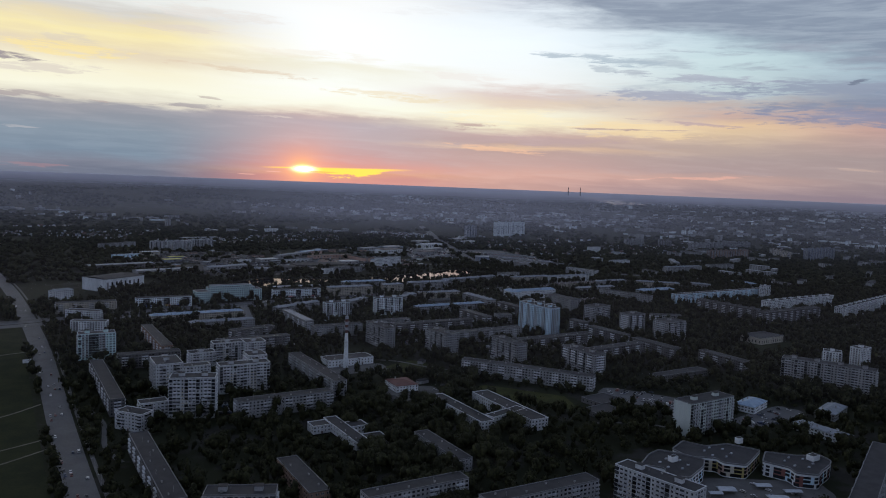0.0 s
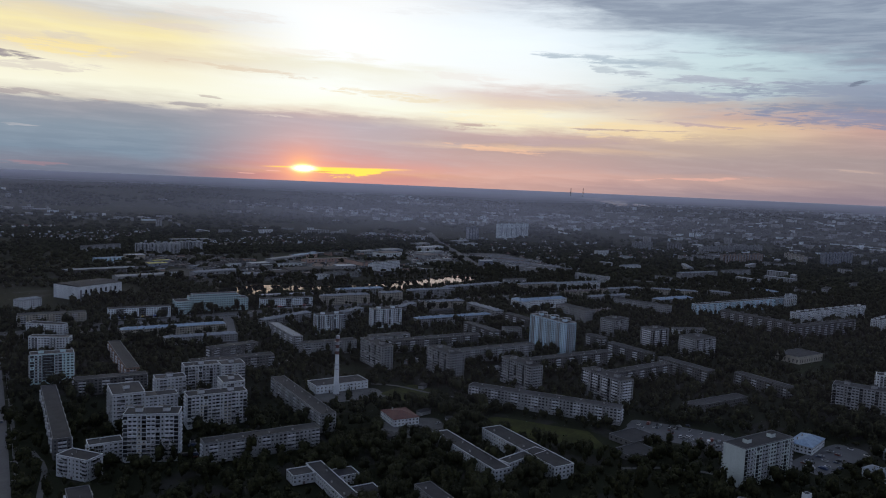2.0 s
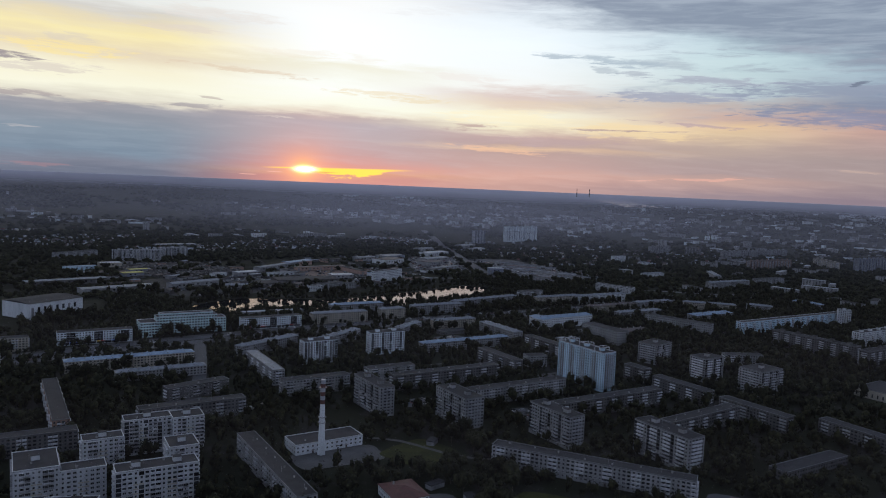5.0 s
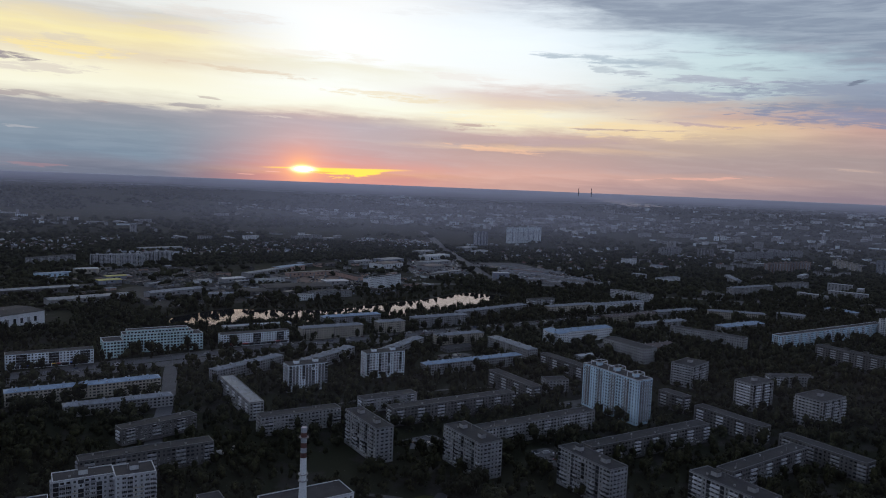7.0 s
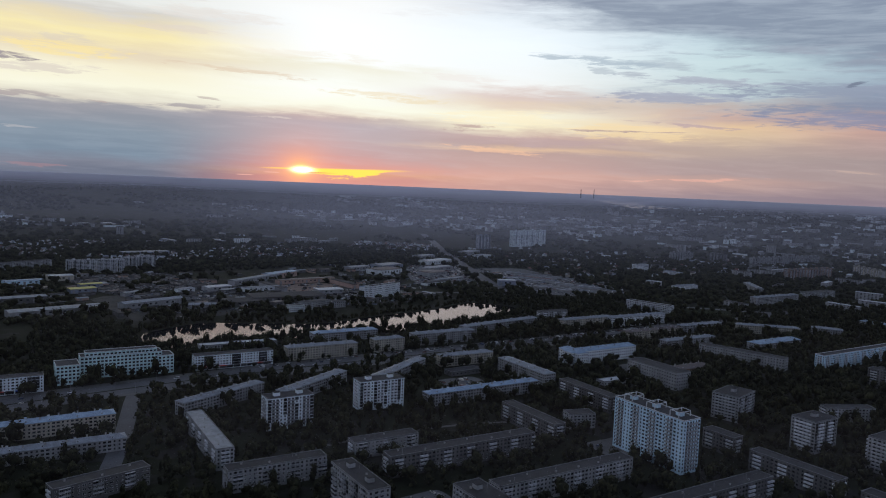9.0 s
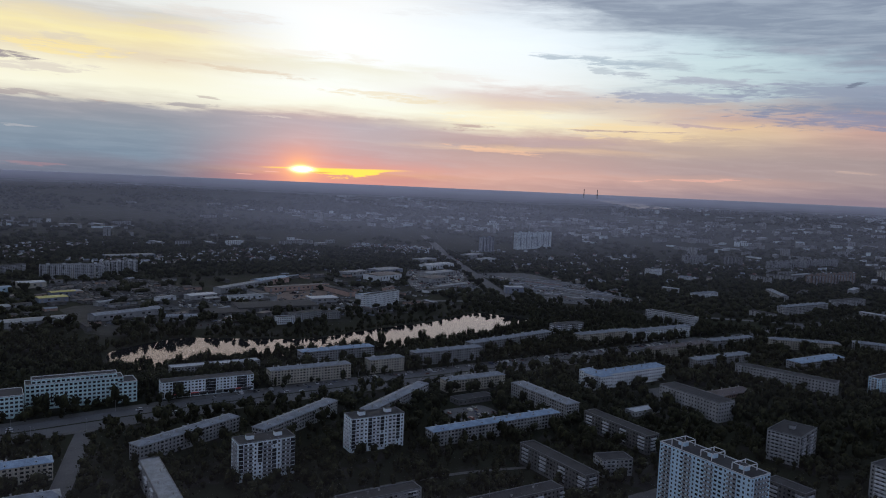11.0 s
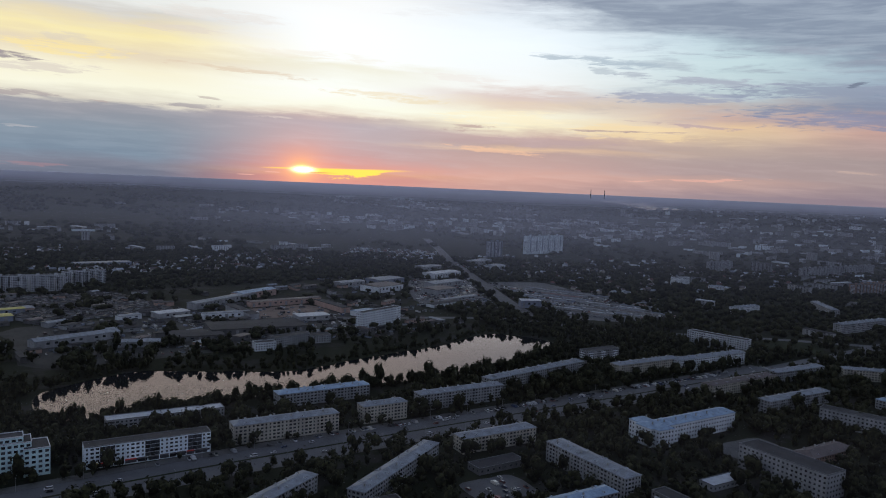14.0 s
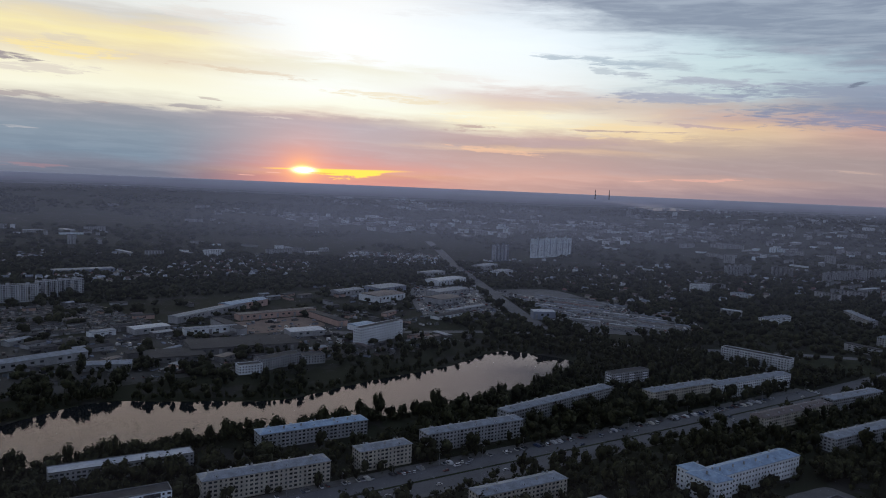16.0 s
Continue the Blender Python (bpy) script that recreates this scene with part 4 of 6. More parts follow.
house(470.2, 899.5, 0.2, 52.7, 12.0, 4, "grey", fh=2.7, top=1.5, balconies=6, near=True)
house(604.4, 893.5, -89.1, 68.4, 12.0, 5, "dark", fh=2.7, top=1.5, balconies=6)
house(602.5, 719.4, 0.2, 125.9, 12.0, 5, "dark", fh=2.7, top=1.5, balconies=6, near=True)
house(703.3, 721.9, -87.9, 65.5, 12.0, 5, "dark", fh=2.7, top=1.5, balconies=6)
house(891.1, 794.2, -25.8, 46.2, 12.0, 4, "grey", fh=2.7, top=1.5, balconies=6)
house(711.9, 790.2, -87.9, 27.7, 12.0, 5, "dark", fh=2.7, top=1.5, balconies=6)
house(702.1, 932.8, -88.9, 69.8, 12.0, 5, "dark", fh=2.7, top=1.5, balconies=6)
house(837.7, 1062.0, 1.2, 103.4, 16.0, 4, "white", fh=3.3, top=1.5, roof='roofblue', shape='hip', bay=3.4, name='school')
house(797.6, 1063.4, -91.8, 33.0, 16.0, 4, "white", fh=3.3, top=1.5, roof='roofblue', shape='hip', bay=3.4, name='school')
house(826.6, 961.8, -89.5, 67.5, 21.2, 5, "grey", fh=3.3, top=1.5, bay=3.3, name='office_building')
house(677.7, 1108.7, -0.3, 67.4, 14.0, 4, "yellow", fh=2.7, top=0.8, roof='roofmetal', shape='hip')
house(701.3, 1028.1, -89.0, 77.7, 14.6, 5, "grey", fh=2.7, top=0.8, roof='roofmetal', shape='hip')
house(618.4, 986.7, 0.0, 123.7, 12.0, 4, "grey", fh=2.7, top=0.8, roof='roofblue', shape='hip')
house(516.5, 1001.5, -1.7, 42.6, 15.0, 9, "coolwhite", fh=2.7, top=1.5, balconies=4, lifts=2, blank_ends=False)
house(426.3, 984.6, 1.2, 38.4, 15.0, 9, "coolwhite", fh=2.7, top=1.5, balconies=4, lifts=2, blank_ends=False)
house(439.9, 1189.0, 0.1, 81.9, 12.0, 5, "coolwhite", fh=2.7, top=1.5, balconies=0, dark_panels=True)
shopfront(LAST[-1], 81.9, 12.0)
house(540.7, 1195.1, -0.3, 82.7, 14.0, 5, "yellow", fh=2.7, top=0.8, roof='roofmetal', shape='hip')
house(626.6, 1200.6, 0.3, 40.2, 13.0, 5, "yellow", fh=2.7, top=0.8, roof='roofmetal', shape='hip')
house(710.9, 1212.4, 0.3, 88.4, 13.0, 5, "grey", fh=2.7, top=0.8, roof='roofmetal', shape='hip')
house(823.6, 1244.4, 10.1, 141.7, 13.0, 5, "grey", fh=2.7, top=0.8, roof='roofmetal', shape='hip')
house(963.9, 1227.3, 0.2, 93.7, 13.0, 5, "yellow", fh=2.7, top=0.8, roof='roofmetal', shape='hip')
house(1057.6, 1219.0, 0.1, 114.5, 13.0, 5, "white", fh=2.7, top=0.8, roof='roofmetal', shape='hip')
house(1160.0, 1287.0, -76.0, 80.0, 14.0, 6, "panel", fh=2.7, top=1.5, balconies=6)
house(1006.0, 1137.7, 1.2, 103.7, 14.0, 4, "yellow", fh=2.7, top=0.8, roof='roofdark', shape='hip')
house(1006.0, 1076.2, -0.3, 93.3, 13.0, 4, "grey", fh=2.7, top=0.8, roof='roofmetal', shape='hip')
house(1110.6, 1143.7, -1.2, 82.1, 13.0, 4, "grey", fh=2.7, top=0.8, roof='roofmetal', shape='hip')
house(1198.9, 1094.5, -42.1, 88.4, 13.0, 4, "yellow", fh=2.7, top=0.8, roof='roofmetal', shape='hip')
house(997.4, 986.0, -73.3, 102.2, 13.0, 4, "grey", fh=3.3, top=1.5, bay=3.3, name='office_building')
house(1122.2, 1029.0, -0.0, 87.7, 20.0, 3, "grey", fh=2.7, top=0.8, roof='roofblue', shape='hip')
house(464.9, 1258.4, -0.1, 88.3, 13.0, 3, "grey", fh=2.7, top=1.5, roof='roofwhite')
house(601.4, 1269.5, 0.4, 86.4, 14.0, 4, "grey", fh=2.7, top=0.8, roof='roofblue', shape='hip')
house(332.0, 1198.7, -0.2, 74.0, 16.0, 6, "pale", fh=3.3, top=1.5, bay=3.6, ww=2.2, wh=1.8, name='institute_building')
house(332.0, 1198.7, -0.2, 65.0, 11.0, 7, "pale", fh=3.3, top=1.5, bay=3.6, ww=2.4, wh=1.6, name="institute_building", words="stepped")
house(283.2, 1187.1, 1.1, 19.8, 24.0, 5, "pale", fh=3.3, top=1.5, bay=3.6, ww=2.2, wh=1.8, name='institute_building')
house(371.5, 1195.7, 1.9, 15.2, 20.0, 5, "pale", fh=3.3, top=1.5, bay=3.6, ww=2.2, wh=1.8, name='institute_building')
house(222.9, 1165.7, -0.3, 79.4, 12.0, 5, "coolwhite", fh=2.7, top=1.5, balconies=0, dark_panels=True)
shopfront(LAST[-1], 79.4, 12.0)
house(242.6, 1036.9, 1.1, 123.6, 13.0, 4, "yellow", fh=2.7, top=0.8, roof='roofblue', shape='hip')
house(263.0, 985.8, 0.1, 84.1, 12.0, 3, "grey", fh=2.7, top=0.8, roof='roofmetal', shape='hip')
house(357.5, 959.2, 89.9, 91.1, 12.0, 5, "grey", fh=2.7, top=1.5, roof='roofmetal', balconies=6, near=True)
house(394.4, 1061.8, 25.5, 87.4, 12.0, 4, "grey", fh=2.7, top=0.8, roof='roofmetal', shape='hip')
house(480.5, 1066.5, 31.0, 92.1, 12.0, 4, "grey", fh=2.7, top=0.8, roof='roofmetal', shape='hip')
house(577.1, 1080.0, 33.0, 101.9, 12.0, 4, "grey", fh=2.7, top=0.8, roof='roofmetal', shape='hip')
house(261.0, 843.5, 1.5, 85.0, 12.0, 5, "dark", fh=2.69, top=1.5, balconies=6, near=True, z=-0.5)
house(808.7, 1575.3, 23.8, 82.0, 12.0, 6, "white", fh=3.3, top=1.5, bay=3.3, name='office_building')
house(615.2, 1480.0, 0.2, 24.4, 12.0, 3, "white", fh=2.7, top=1.5, name='workshop')
house(650.7, 1494.9, 19.8, 50.7, 14.0, 4, "grey", fh=2.7, top=1.5, name='workshop')
house(689.5, 1498.7, -1.9, 25.8, 16.0, 3, "grey", fh=2.7, top=1.5, name='workshop')
house(399.5, 2002.6, 1.4, 103.3, 14.0, 9, "panel", fh=2.7, top=1.5, balconies=4, lifts=4)
house(483.8, 2045.7, 20.8, 69.0, 14.0, 9, "panel", fh=2.7, top=1.5, balconies=4, lifts=3)
house(1990.6, 1535.8, 0.6, 183.9, 16.0, 9, "brown", fh=2.7, top=1.5, balconies=4, lifts=8)
house(2274.3, 1790.7, 1.9, 339.7, 14.0, 9, "grey", fh=2.7, top=1.5, balconies=4, lifts=14)
house(2012.0, 1960.7, 0.4, 87.9, 14.0, 9, "grey", fh=2.7, top=1.5, balconies=4, lifts=4)
house(2110.3, 1904.1, -91.9, 57.0, 14.0, 9, "dark", fh=2.7, top=1.5, balconies=4, lifts=2)
house(1455.4, 1467.7, 0.4, 63.9, 14.0, 4, "white", fh=2.7, top=0.8, roof='roofmetal', shape='hip')
house(1500.4, 1290.7, 0.3, 129.7, 14.0, 5, "grey", fh=2.7, top=0.8, roof='roofmetal', shape='hip')
house(2277.9, 1412.6, 0.1, 139.3, 20.0, 14, "greyblue", fh=2.7, top=1.5, balconies=5, lifts=6)
house(2207.4, 1503.1, -121.3, 124.3, 16.0, 9, "yellow", fh=2.7, top=1.5, balconies=4, lifts=5)
house(281.8, 2088.0, 33.2, 106.7, 14.0, 5, "grey", fh=2.7, top=1.5, balconies=6)
house(93.4, 1280.8, 29.7, 32.7, 13.0, 5, "white", fh=2.7, top=0.8, roof='roofmetal', shape='hip')
house(1808.4, 2452.2, 12.2, 173.5, 16.0, 20, "coolwhite", fh=2.7, top=1.5, lifts=4)
slab = LAST[-1]
for k in range(6):
    band = Shape(M["greyblue"])
    u = -86.8 + (k + 0.5) * 28.92
    band.box(u - 1.6, -8.40, 8, u + 1.6, -7.90, 50)
    part("stairwell_glazing", band, slab, "dark vertical glazing strip")
house(1568.9, 2376.0, 15.4, 50.9, 18.0, 16, "greyblue", fh=2.7, top=1.5, balconies=5, lifts=2)
house(335.5, 744.0, 1.5, 54.0, 22.0, 2, "white", fh=2.9, top=1.7, name='boiler_house', bay=4, near=True, z=-0.7)
house(344.5, 633.0, -4.0, 23.0, 28.0, 2, "white", fh=2.7, top=0.6, roof='roofred', shape='hip', name='low_house', near=True, z=-0.7)
house(830.4, 490.4, -58.3, 19.0, 14.0, 9, "white", fh=2.7, top=1.5, balconies=4, lifts=1)
house(885.8, 488.8, -90.0, 12.9, 22.0, 9, "white", fh=2.7, top=1.5, balconies=4, lifts=1)
house(602.6, 359.3, -89.0, 44.5, 14.0, 2, "white", fh=2.7, top=0.8, roof='roofmetal', shape='hip')
house(667.8, 391.0, 15.9, 39.6, 16.9, 2, "grey", fh=2.7, top=0.8, roof='roofmetal', shape='hip')
house(613.9, 437.3, 16.0, 33.2, 18.3, 2, "white", fh=2.7, top=0.8, roof='roofblue', shape='hip')
house(164.3, 899.7, 90.2, 125.7, 12.0, 5, "brown", fh=2.71, top=1.5, balconies=6, z=-1.2)
house(143.1, 821.8, -0.6, 61.7, 12.0, 5, "dark", fh=2.66, top=1.5, balconies=6, z=-3.2)
house(279.0, 908.0, 14.0, 58.0, 12.0, 4, "dark", fh=2.7, top=1.5, balconies=6, near=True)
house(239.0, 528.0, 90.0, 66.0, 11.0, 2, "panel", fh=2.7, top=1.4, name='nursery_school', near=True, z=-1.4)
house(225.9, 551.0, 0.0, 15.0, 13.0, 2, "panel", fh=2.6, top=1.2, name='nursery_school', near=True, z=-1.6)
house(252.2, 537.5, 0.0, 15.0, 13.5, 2, "panel", fh=2.6, top=1.2, name='nursery_school', near=True, z=-1.4)
house(252.7, 503.5, 0.0, 16.0, 17.0, 2, "panel", fh=2.6, top=1.2, name='nursery_school', near=True, z=-1.2)
house(494.0, 510.0, 5.0, 31.0, 25.0, 1, "dark", fh=3.4, top=0.9, bay=5, name='shop')
house(471.0, 485.0, 5.0, 30.0, 22.0, 1, "dark", fh=3.2, top=0.8, bay=5, name='shop')
house(639.7, 546.4, 0.4, 76.8, 14.0, 2, "dark", fh=2.7, top=1.5)
house(736.6, 565.4, -91.8, 63.5, 12.0, 4, "dark", fh=2.7, top=1.5, balconies=6)
house(647.1, 883.9, -15.7, 23.6, 14.0, 4, "grey", fh=2.7, top=1.5, balconies=6)
house(652.0, 1071.0, 2.0, 40.0, 14.0, 1, "dark", fh=3.6, top=0.9, bay=5, name='annex')
house(897.0, 979.0, 0.0, 54.0, 18.0, 2, "brown", fh=2.7, top=0.8, roof='roofdark', shape='hip', name='annex')
house(777.0, 978.0, 0.0, 34.0, 12.0, 1, "grey", fh=3.4, top=0.8, roof='roofwhite', bay=4, name='annex')
house(640.0, 646.0, 4.5, 95.0, 12.0, 5, "dark", fh=2.7, top=1.5, balconies=6, near=True)
house(702.5, 638.5, -89.0, 68.0, 12.0, 5, "dark", fh=2.7, top=1.5, balconies=6)
house(954.3, 1290.4, 0.9, 51.4, 12.0, 5, "grey", fh=2.7, top=1.5, balconies=6)
house(491.6, 256.8, 23.4, 128.9, 14.0, 9, "grey", fh=2.7, top=1.5, balconies=6)
house(1658.0, 1302.5, -0.2, 95.2, 16.0, 5, "grey", fh=2.7, top=1.5, balconies=6)
house(1640.3, 1769.5, 1.2, 45.9, 14.0, 5, "white", fh=3.3, top=1.5, bay=3.3, name='office_building')
house(1424.4, 1053.4, -88.7, 54.0, 14.0, 3, "grey", fh=2.7, top=0.8, roof='roofblue', shape='hip')
house(1274.5, 1048.7, -58.5, 41.7, 14.0, 4, "grey", fh=2.7, top=0.8, roof='roofmetal', shape='hip')
house(1657.0, 1687.1, -46.8, 30.8, 14.0, 3, "white", fh=2.7, top=0.8, roof='roofmetal', shape='hip')
house(1621.2, 1425.7, -129.0, 101.9, 14.0, 4, "grey", fh=2.7, top=0.8, roof='roofmetal', shape='hip')
house(3963.0, 3788.8, 18.8, 263.2, 20.0, 5, "white", fh=2.7, top=1.5, balconies=6)
house(2964.5, 2969.8, -53.1, 39.3, 14.0, 9, "white", fh=2.7, top=1.5, balconies=4, lifts=2)


# ---------------------------------------------------------------- landmarks
def boiler_chimney(x, y):
    root = thing("factory_chimney", "slender striped metal chimney beside a boiler house", "chimney", pose(x, y, rise(x, y)))
    s = Shape(M["white"])
    s.tube([(0, 3.0), (2, 2.8), (26, 2.0), (38, 1.8)], 14)
    part("shaft", s, root)
    z = 38
    for k in range(6):
        s = Shape(M["roofred"] if k % 2 == 0 else M["roofwhite"])
        s.tube([(z, 1.8), (z + 3, 1.75)], 14)
        part("band", s, root, "red band" if k % 2 == 0 else "white band")
        z += 3
    for zz in (24, 28, 50):
        s = Shape(M["metal"])
        s.tube([(zz, 3.0), (zz + 0.3, 3.0)], 14)
        for i in range(10):
            a = 6.2832 * i / 10
            s.box(2.6 * math.cos(a) - 0.05, 2.6 * math.sin(a) - 0.05, zz + 0.3, 2.6 * math.cos(a) + 0.05, 2.6 * math.sin(a) + 0.05, zz + 1.5)
        part("gallery", s, root, "ring gallery with rail posts")
    FOOT.append((x, y, 0, 5, 5))


boiler_chimney(327.0, 728.0)


def far_stack(x, y, h):
    root = thing("power_station_chimney", "tall striped chimney of a far power station", "chimney", pose(x, y, rise(x, y) - 2), "power station chimneys")
    for k in range(6):
        s = Shape(M["roofdark"] if k % 2 else M["concrete"])
        s.tube([(h * k / 6, 5 - 0.5 * k), (h * (k + 1) / 6, 4.5 - 0.5 * k)], 12)
        part("section", s, root)


far_stack(4010, 4660, 92)
far_stack(4085, 4600, 92)


def mall():
    """A low shop centre of three wings round a court: rounded bays, white parapets, coloured fronts."""
    root = thing("shopping_centre", "three-storey shop centre with rounded bays, white parapets and coloured panels", "building", pose(456, 336, 0))
    FOOT.append((456, 338, -32, 76, 34))
    h = 10.5
    west = [(389, 361), (410, 373), (423, 376), (432, 364), (439, 347), (427, 338), (414, 333), (401, 328), (391, 339), (399, 348)]
    middle = [(434, 373), (456, 382), (463, 366), (483, 362), (494, 341), (470, 331), (457, 326), (446, 337), (449, 345), (433, 357)]
    east = [(475, 326), (495, 338), (509, 322), (527, 315), (524, 304), (514, 299), (498, 295), (488, 291), (477, 301), (482, 309)]
    for corners, paints in ((west, ("white", "white", "bluewhite")), (middle, ("yellow", "pinkish", "yellowpaint")), (east, ("white", "bluewhite", "redpaint"))):
        pts = [Vector((x - 456, y - 336, 0)) for x, y in corners]
        ring, n = [], len(pts)
        for i in range(n):                                  # corners cut round, walls in short bays
            p, q, r = pts[i - 1], pts[i], pts[(i + 1) % n]
            a, b = q + (p - q).normalized() * 2.6, q + (r - q).normalized() * 2.6
            for k in range(4):
                t = k / 3
                ring.append(a * (1 - t) ** 2 + q * 2 * t * (1 - t) + b * t * t)
            e = r + (q - r).normalized() * 2.6
            m = max(1, round((e - b).length / 2.4))
            ring += [b.lerp(e, k / m) for k in range(1, m)]
        n = len(ring)
        mid = sum(ring, Vector()) / n
        body = Shape(M["white"], M[paints[0]], M[paints[1]], M[paints[2]], M["glass"])
        for i in range(n):
            p, r = ring[i][:2], ring[(i + 1) % n][:2]
            panel = 1 + (i // 3) % 3
            pane = i % 3 != 0
            for z0, z1, sl in ((0, 0.6, 0), (0.6, 3.0, 4 if i % 4 else panel), (3.0, 3.9, panel), (3.9, 5.9, 4 if pane else panel), (5.9, 6.6, panel), (6.6, 8.3, 4 if pane else panel), (8.3, h, 0)):
                body.face([(*r, z0), (*p, z0), (*p, z1), (*r, z1)], sl)
        part("wing", body, root)
        roof = Shape(M["bitumen"], M["trim"])
        roof.face([(*p[:2], h - 0.6) for p in ring[::-1]], 0)
        for i in range(n):
            p, r = ring[i], ring[(i + 1) % n]
            inner = lambda q: q + (mid - q).normalized() * 0.55
            outer = lambda q: q - (mid - q).normalized() * 0.25
            p1, r1, p2, r2 = outer(p)[:2], outer(r)[:2], inner(p)[:2], inner(r)[:2]
            roof.face([(*r1, h + 0.3), (*p1, h + 0.3), (*p2, h + 0.3), (*r2, h + 0.3)], 1)
            roof.face([(*r1, h - 0.7), (*p1, h - 0.7), (*p1, h + 0.3), (*r1, h + 0.3)], 1)
            roof.face([(*r2, h + 0.3), (*p2, h + 0.3), (*p2, h - 0.6), (*r2, h - 0.6)], 1)
        part("roof", roof, root, "dark felt roof with a white parapet")
        for j in range(6):
            v = Shape(M["roofwhite"])
            c = mid + Vector((9.5 * math.cos(j * 1.05 + 0.3), 9.5 * math.sin(j * 1.05 + 0.3), 0))
            v.box(c.x - 1.0, c.y - 0.5, h - 0.6, c.x + 1.0, c.y + 0.5, h + 0.3)
            part("skylight", v, root)
    for bx, by, bw in ((39, 25, 2.6), (-40, 20, 3.0), (58, -24, 4.0)):
        box = Shape(M["white"], M["bitumen"])
        box.box(bx - bw, by - bw * 0.7, h - 1.0, bx + bw, by + bw * 0.7, h + 3.2)
        box.box(bx - bw + 0.4, by - bw * 0.7 + 0.4, h + 3.2, bx + bw - 0.4, by + bw * 0.7 - 0.4, h + 3.24, 1)
        part("stair_head", box, root)


mall()
for ax, ay, ayaw, aw_, ad in ((413, 316, -30, 9, 5), (425, 317, -30, 12, 8), (454, 310, -28, 11, 6), (445, 292, -32, 14, 7), (464, 294, -28, 12, 5)):
    aw = Shape(M["roofwhite"], M["metal"])
    x2, y2 = aw_ / 2, ad / 2
    aw.face([(-x2, -y2, 2.6), (x2, -y2, 2.6), (x2, 0, 3.4), (-x2, 0, 3.4)])
    aw.face([(-x2, 0, 3.4), (x2, 0, 3.4), (x2, y2, 2.6), (-x2, y2, 2.6)])
    aw.box(-x2, -y2, 2.45, x2, y2, 2.58)
    for px in (-x2 + 0.3, x2 - 0.3):
        for py in (-y2 + 0.3, y2 - 0.3):
            aw.box(px - 0.06, py - 0.06, 0, px + 0.06, py + 0.06, 2.5, 1)
    solid("awning", aw, "pale gabled canopy on thin posts in the court", "canopy", pose(ax, ay, 0.05, 0, 0, ayaw), "awnings")


def shed(x, y, yaw, a, b, h, wall, roof, pitch=1.2, name="warehouse", words="low"):
    """A works shed: walls with a plinth and doors, and a shallow roof."""
    z = rise(x, y)
    FOOT.append((x, y, yaw, a / 2, b / 2))
    root = thing(name, "%s shed with %s and %s" % (words, WALL_WORD.get(wall, "brick walls"), ROOF_WORD[roof]), "warehouse", pose(x, y, z, 0, 0, yaw), "works sheds")
    s = Shape(M[wall], M["glass"], M["metal"])
    s.box(-a / 2, -b / 2, 0, a / 2, b / 2, h, 0)
    part("wall", s, root)
    for k in range(int(a // 9)):
        u = -a / 2 + 4.5 + 9 * k
        w = Shape(M["glass"] if k % 3 else M["metal"])
        w.box(u - 1.8, -b / 2 - 0.04, 0.1 if k % 3 == 0 else h * 0.45, u + 1.8, -b / 2 + 0.1, h * 0.75)
        part("window" if k % 3 else "gate", w, root)
    r = Shape(M[roof])
    e = 0.5
    p = [(-a / 2 - e, -b / 2 - e, h), (a / 2 + e, -b / 2 - e, h), (a / 2 + e, b / 2 + e, h), (-a / 2 - e, b / 2 + e, h)]
    q = [(v[0], v[1], h + 0.3) for v in p]
    m0, m1 = (-a / 2 - e, 0, h + 0.3 + pitch), (a / 2 + e, 0, h + 0.3 + pitch)
    for i in range(4):
        r.face([p[i], p[(i + 1) % 4], q[(i + 1) % 4], q[i]])
    r.face([q[0], q[1], m1, m0])
    r.face([q[2], q[3], m0, m1])
    r.face([q[1], q[2], m1])
    r.face([q[3], q[0], m0])
    r.face([p[3], p[2], p[1], p[0]])
    part("roof", r, root)
    return root


# the works north of the pond
shed(665, 1815, 36, 165, 17, 9, "grey", "roofmetal", words="long")
shed(720, 1858, 30, 80, 24, 10, "pinkish", "roofblue", 2.0, words="high-roofed")
shed(742, 1772, 8, 120, 16, 8, "pinkish", "roofdark", 0.6)
shed(797, 1715, 8, 14, 86, 8, "pinkish", "bitumen", 0.6)
shed(655, 1705, 8, 14, 84, 8, "grey", "bitumen", 0.6)
shed(640, 1592, -4, 120, 52, 8, "dark", "bitumen", 0.5, words="broad")
shed(560, 1570, -4, 60, 40, 6, "dark", "bitumen", 0.5)
shed(628, 1688, 2, 66, 12, 8, "white", "roofmetal", 0.8, words="narrow")
shed(735, 1640, 0, 46, 26, 7, "grey", "roofwhite", 0.6)
shed(820, 1650, 20, 34, 20, 7, "white", "roofblue", 0.8)
shed(430, 1590, 20, 96, 20, 8, "grey", "roofmetal", 2.4)
shed(492, 1548, -12, 44, 18, 6, "grey", "roofmetal", 2.0)
shed(560, 1720, 16, 46, 22, 7, "grey", "roofwhite", 0.8)
shed(505, 1715, 20, 30, 14, 6, "white", "roofmetal", 0.8)
shed(300, 1560, 12, 120, 26, 8, "grey", "roofmetal", 1.5)
shed(230, 1660, 12, 130, 22, 9, "dark", "roofmetal", 1.5)
shed(450, 1850, 14, 70, 14, 5, "grey", "bitumen", 0.6)
shed(181, 1377, 33, 80, 56, 21, "white", "bitumen", 2.0, words="large white")
shed(330, 1905, 12, 40, 26, 9, "yellow", "roofwhite", 1.0)
shed(270, 1860, 12, 60, 16, 8, "bluewhite", "roofblue", 1.0)
